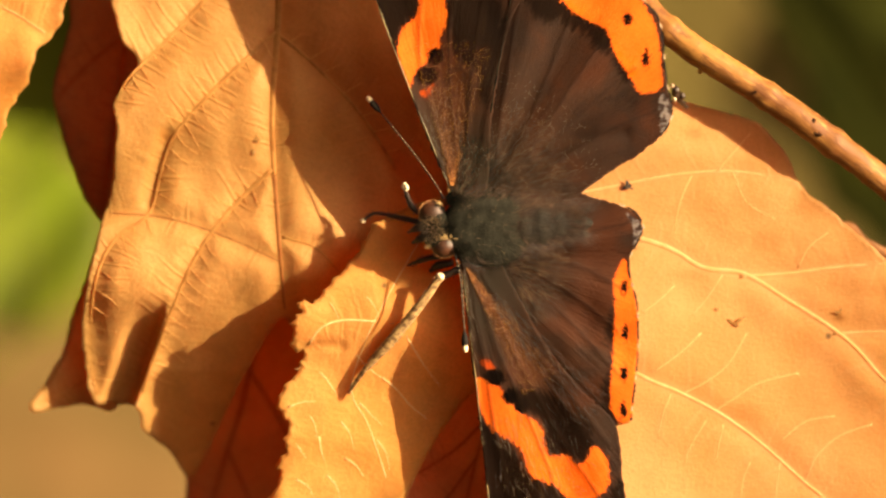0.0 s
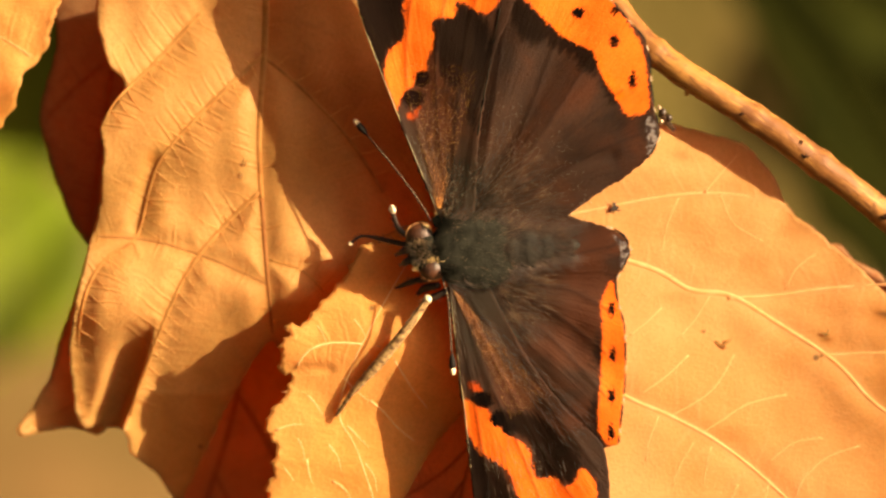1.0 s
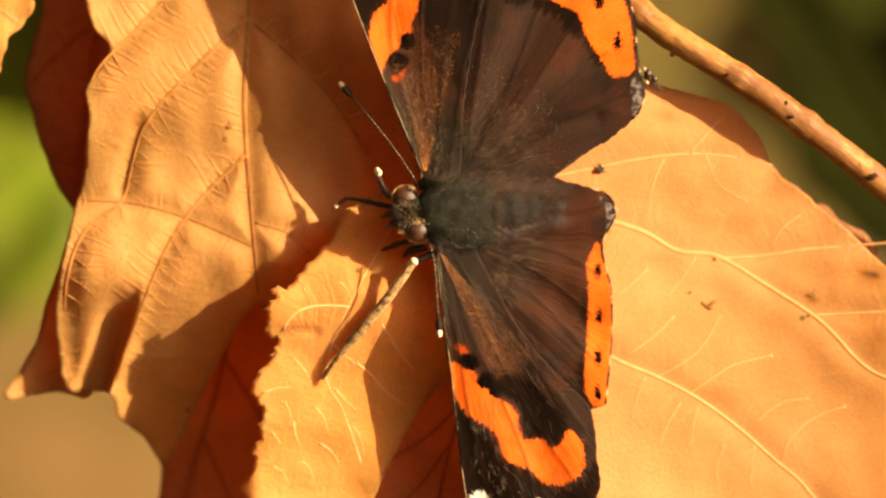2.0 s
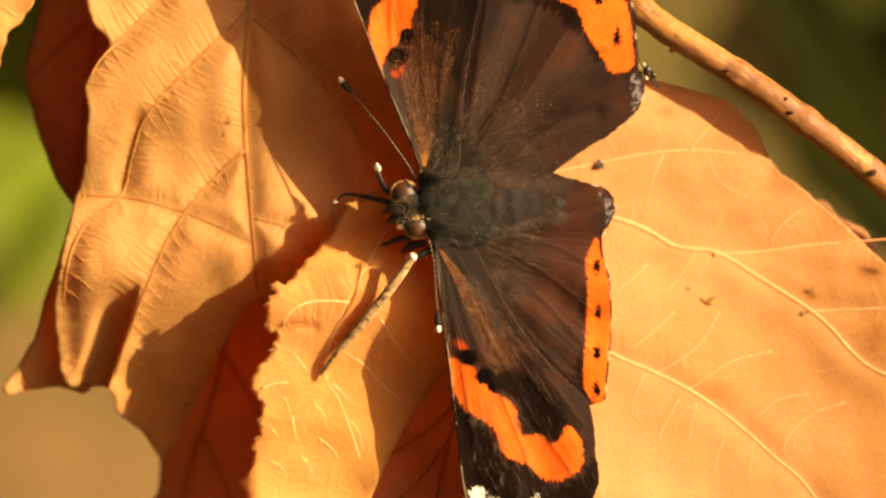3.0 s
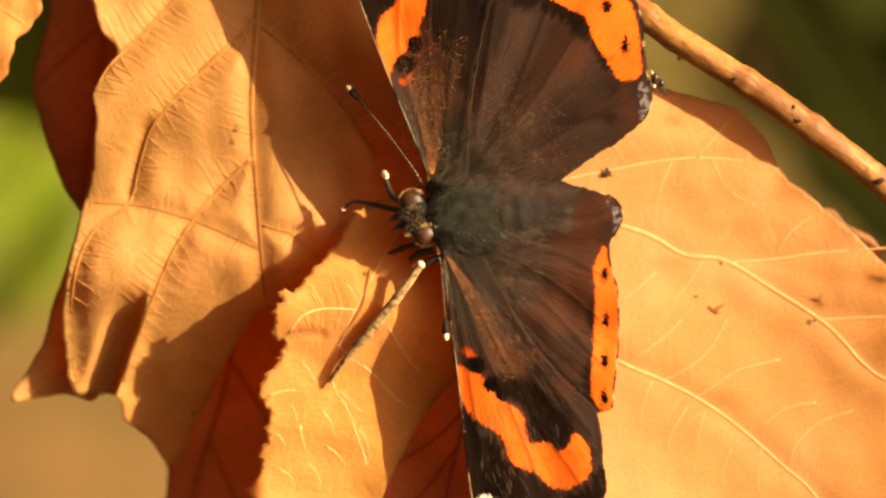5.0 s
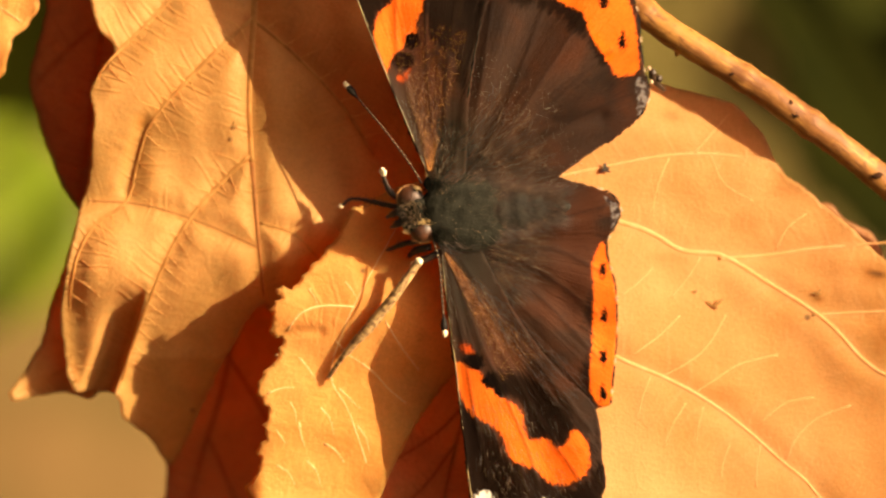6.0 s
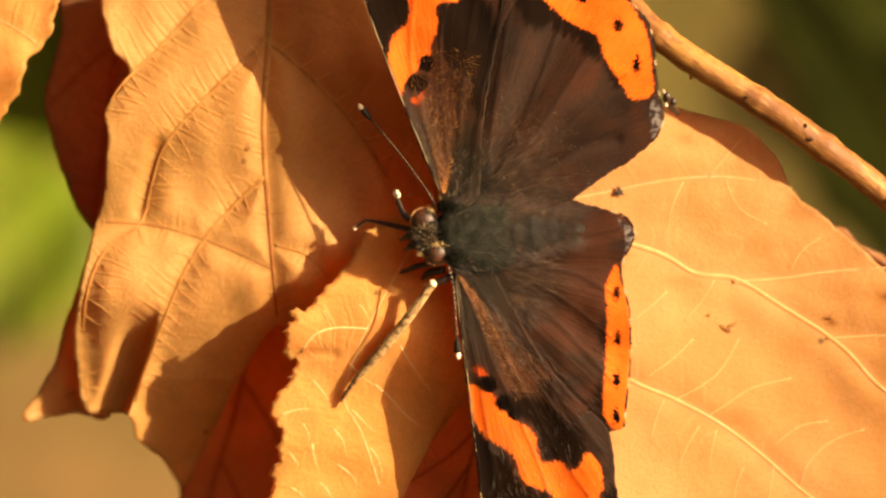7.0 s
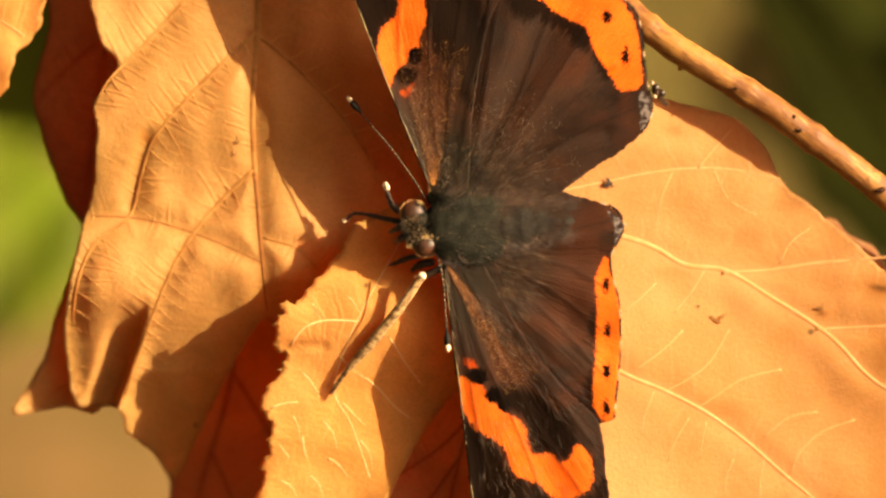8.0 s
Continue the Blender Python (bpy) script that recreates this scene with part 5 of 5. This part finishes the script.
    v, f = hairs(roots[few] + (0, 0, 0.15), u[few] + np.array((-0.5, 0, 0.3)) + g.normal(0, 0.3, (360, 3)), g.uniform(0.3, 0.7, 360), 0.026, 0.1, 8)
    part("face_hair", v, f, HAIR_TAN, ob, kind="stuff")
    for q, wide, tall, n in (((0.11, 1.09, 5), 0.7, 0.2, 60), ((-1.47, 0.22, 4.4), 0.28, 0.2, 40), ((-1.58, 0.87, 4.4), 0.25, 0.15, 25), ((-0.33, 4.3, 4.8), 0.25, 0.15, 20)):
        roots = np.array(q) + g.normal(0, 1, (n, 3)) * (wide * 0.5, tall * 0.6, 0.08) + np.c_[np.zeros(n), np.zeros(n), np.zeros(n)]
        v, f = hairs(roots, np.array((0.3, 0.5, 0.5)) + g.normal(0, 0.35, (n, 3)), g.uniform(0.15, 0.4, n), 0.04, 0.1, 12)
        part("face_tuft", v, f, HAIR_YELLOW, ob, "pale yellow tuft between the eyes", kind="stuff")

    def wing_hair(count, root, a0, a1, r0, r1, height, lo, hi, material, seed):
        k = np.random.RandomState(seed)
        a, r = k.uniform(a0, a1, count), k.uniform(r0, r1, count)
        p = np.c_[root[0] + r * np.cos(a), root[1] + r * np.sin(a)]
        z = height(p[:, 0], p[:, 1]) + 0.15
        b = a + k.normal(0, 0.22, count)
        w = np.c_[np.cos(b), np.sin(b), k.uniform(0.0, 0.28, count)]
        v, f = hairs(np.c_[p, z], w, k.uniform(lo, hi, count), 0.011 if material is HAIR_TAN else 0.013, 0.12, seed)
        part("wing_hair", v, f, material, ob, "long fine hair at the wing roots", kind="stuff")

    wing_hair(900, (2.5, 4.2), -0.15, 1.15, 1.0, 9.5, h_hind_up, 1.0, 2.6, HAIR_BROWN, 51)
    wing_hair(420, (2.5, 4.2), -0.25, 1.2, 2.0, 10.5, h_hind_up, 0.25, 0.9, HAIR_TAN, 52)
    wing_hair(1000, (3.0, -0.5), -1.0, -0.05, 1.0, 8.0, h_hind_low, 1.2, 3.0, HAIR_BROWN, 53)
    wing_hair(190, (3.0, -0.5), -1.0, 0.05, 2.5, 8.5, h_hind_low, 0.8, 2.4, HAIR_TAN, 54)
    wing_hair(200, (3.0, -0.5), -1.0, 0.1, 2.0, 9.0, h_hind_low, 0.25, 0.8, HAIR_TAN, 65)
    wing_hair(300, (0.9, 5.6), 1.42, 1.80, 0.8, 9.8, h_fore_up, 0.3, 0.8, HAIR_COPPER, 55)
    wing_hair(330, (2.0, -1.4), -1.12, -0.88, 0.8, 11.5, h_fore_low, 0.3, 0.8, HAIR_COPPER, 56)
    wing_hair(520, (2.0, -1.4), -0.97, -0.74, 4.0, 19.0, h_fore_low, 0.5, 1.5, HAIR_BROWN, 75)
    wing_hair(90, (2.0, -1.4), -0.97, -0.78, 4.0, 14.0, h_fore_low, 0.3, 0.9, HAIR_TAN, 76)
    wing_hair(160, (2.0, -1.4), -1.42, -0.95, 15.0, 27.0, h_fore_low, 0.6, 1.8, HAIR_BROWN, 69)
    wing_hair(90, (2.0, -1.4), -1.40, -1.1, 17.0, 27.0, h_fore_low, 0.4, 1.4, HAIR_TAN, 70)
    wing_hair(20, (0.9, 5.6), 1.88, 1.97, 0.4, 7.5, h_fore_up, 0.5, 1.3, HAIR_TAN, 59)
    wing_hair(25, (2.0, -1.4), -1.49, -1.36, 0.4, 9.0, h_fore_low, 0.5, 1.3, HAIR_TAN, 60)
    wing_hair(420, (1.4, 4.4), 0.9, 1.55, 0.6, 6.5, h_fore_up, 0.4, 1.2, HAIR_DARK, 67)
    wing_hair(120, (1.4, 4.4), 0.9, 1.55, 0.6, 6.0, h_fore_up, 0.2, 0.6, HAIR_TAN, 68)
    wing_hair(800, (2.0, 4.0), 0.0, 1.5, 0.5, 5.0, h_hind_up, 0.8, 2.0, HAIR_DARK, 57)
    wing_hair(800, (2.5, -0.3), -1.3, 0.1, 0.5, 5.5, h_hind_low, 0.8, 2.2, HAIR_DARK, 58)

    for side, material, seed in ((1, HAIR_BROWN, 71), (-1, HAIR_BROWN, 72), (1, HAIR_TAN, 73), (-1, HAIR_TAN, 74)):
        k = np.random.RandomState(seed)
        n = 900 if material is HAIR_BROWN else 130
        t = k.uniform(0, 1, n)
        roots = np.c_[1.5 + t * 12.0, 2.0 + t * 0.6 + side * (3.3 - 2.2 * t ** 1.3) * k.uniform(0.5, 1.0, n), 4.75 - 0.6 * t + k.uniform(-0.5, 0.3, n)]
        way = np.c_[0.8 + 0.4 * t, side * k.uniform(0.3, 1.1, n), k.uniform(-0.30, 0.02, n)]
        v, f = hairs(roots, way, k.uniform(1.0, 2.6, n) * (1.0 if material is HAIR_BROWN else 0.45), 0.013, 0.35, seed)
        part("flank_hair", v, f, material, ob, "long hair along the flanks", kind="stuff")

    # pale specks put wing sparkle into their colour; copper ones are coloured scales
    def specks(count, root, a0, a1, r0, r1, height, seed, material=SPECK):
        k = np.random.RandomState(seed)
        a, r = k.uniform(a0, a1, count), r0 + (r1 - r0) * k.uniform(0, 1, count) ** 1.3
        p = np.c_[root[0] + r * np.cos(a), root[1] + r * np.sin(a)]
        z = height(p[:, 0], p[:, 1]) + 0.14
        b = a + k.normal(0, 0.6, count)
        w = np.c_[np.cos(b), np.sin(b), k.uniform(0.0, 0.5, count)]
        v, f = hairs(np.c_[p, z], w, k.uniform(0.04, 0.18, count), 0.015, 0.0, seed)
        part("scale_flecks", v, f, material, ob, "pale and copper flecks, the pale ones painted glints", kind="stuff")

    specks(1300, (2.0, 4.0), 0.02, 1.35, 1.5, 14.0, h_hind_up, 61)
    specks(800, (2.5, -0.3), -1.25, 0.0, 1.5, 9.0, h_hind_low, 62)
    specks(1600, (0.9, 5.6), 1.30, 1.85, 0.5, 14.5, h_fore_up, 63, COPPER_DUST)
    specks(160, (1.2, 4.6), 0.9, 1.5, 0.8, 6.0, h_fore_up, 66)
    specks(1600, (2.0, -1.4), -1.15, -0.85, 0.5, 14.0, h_fore_low, 64, COPPER_DUST)


butterfly()
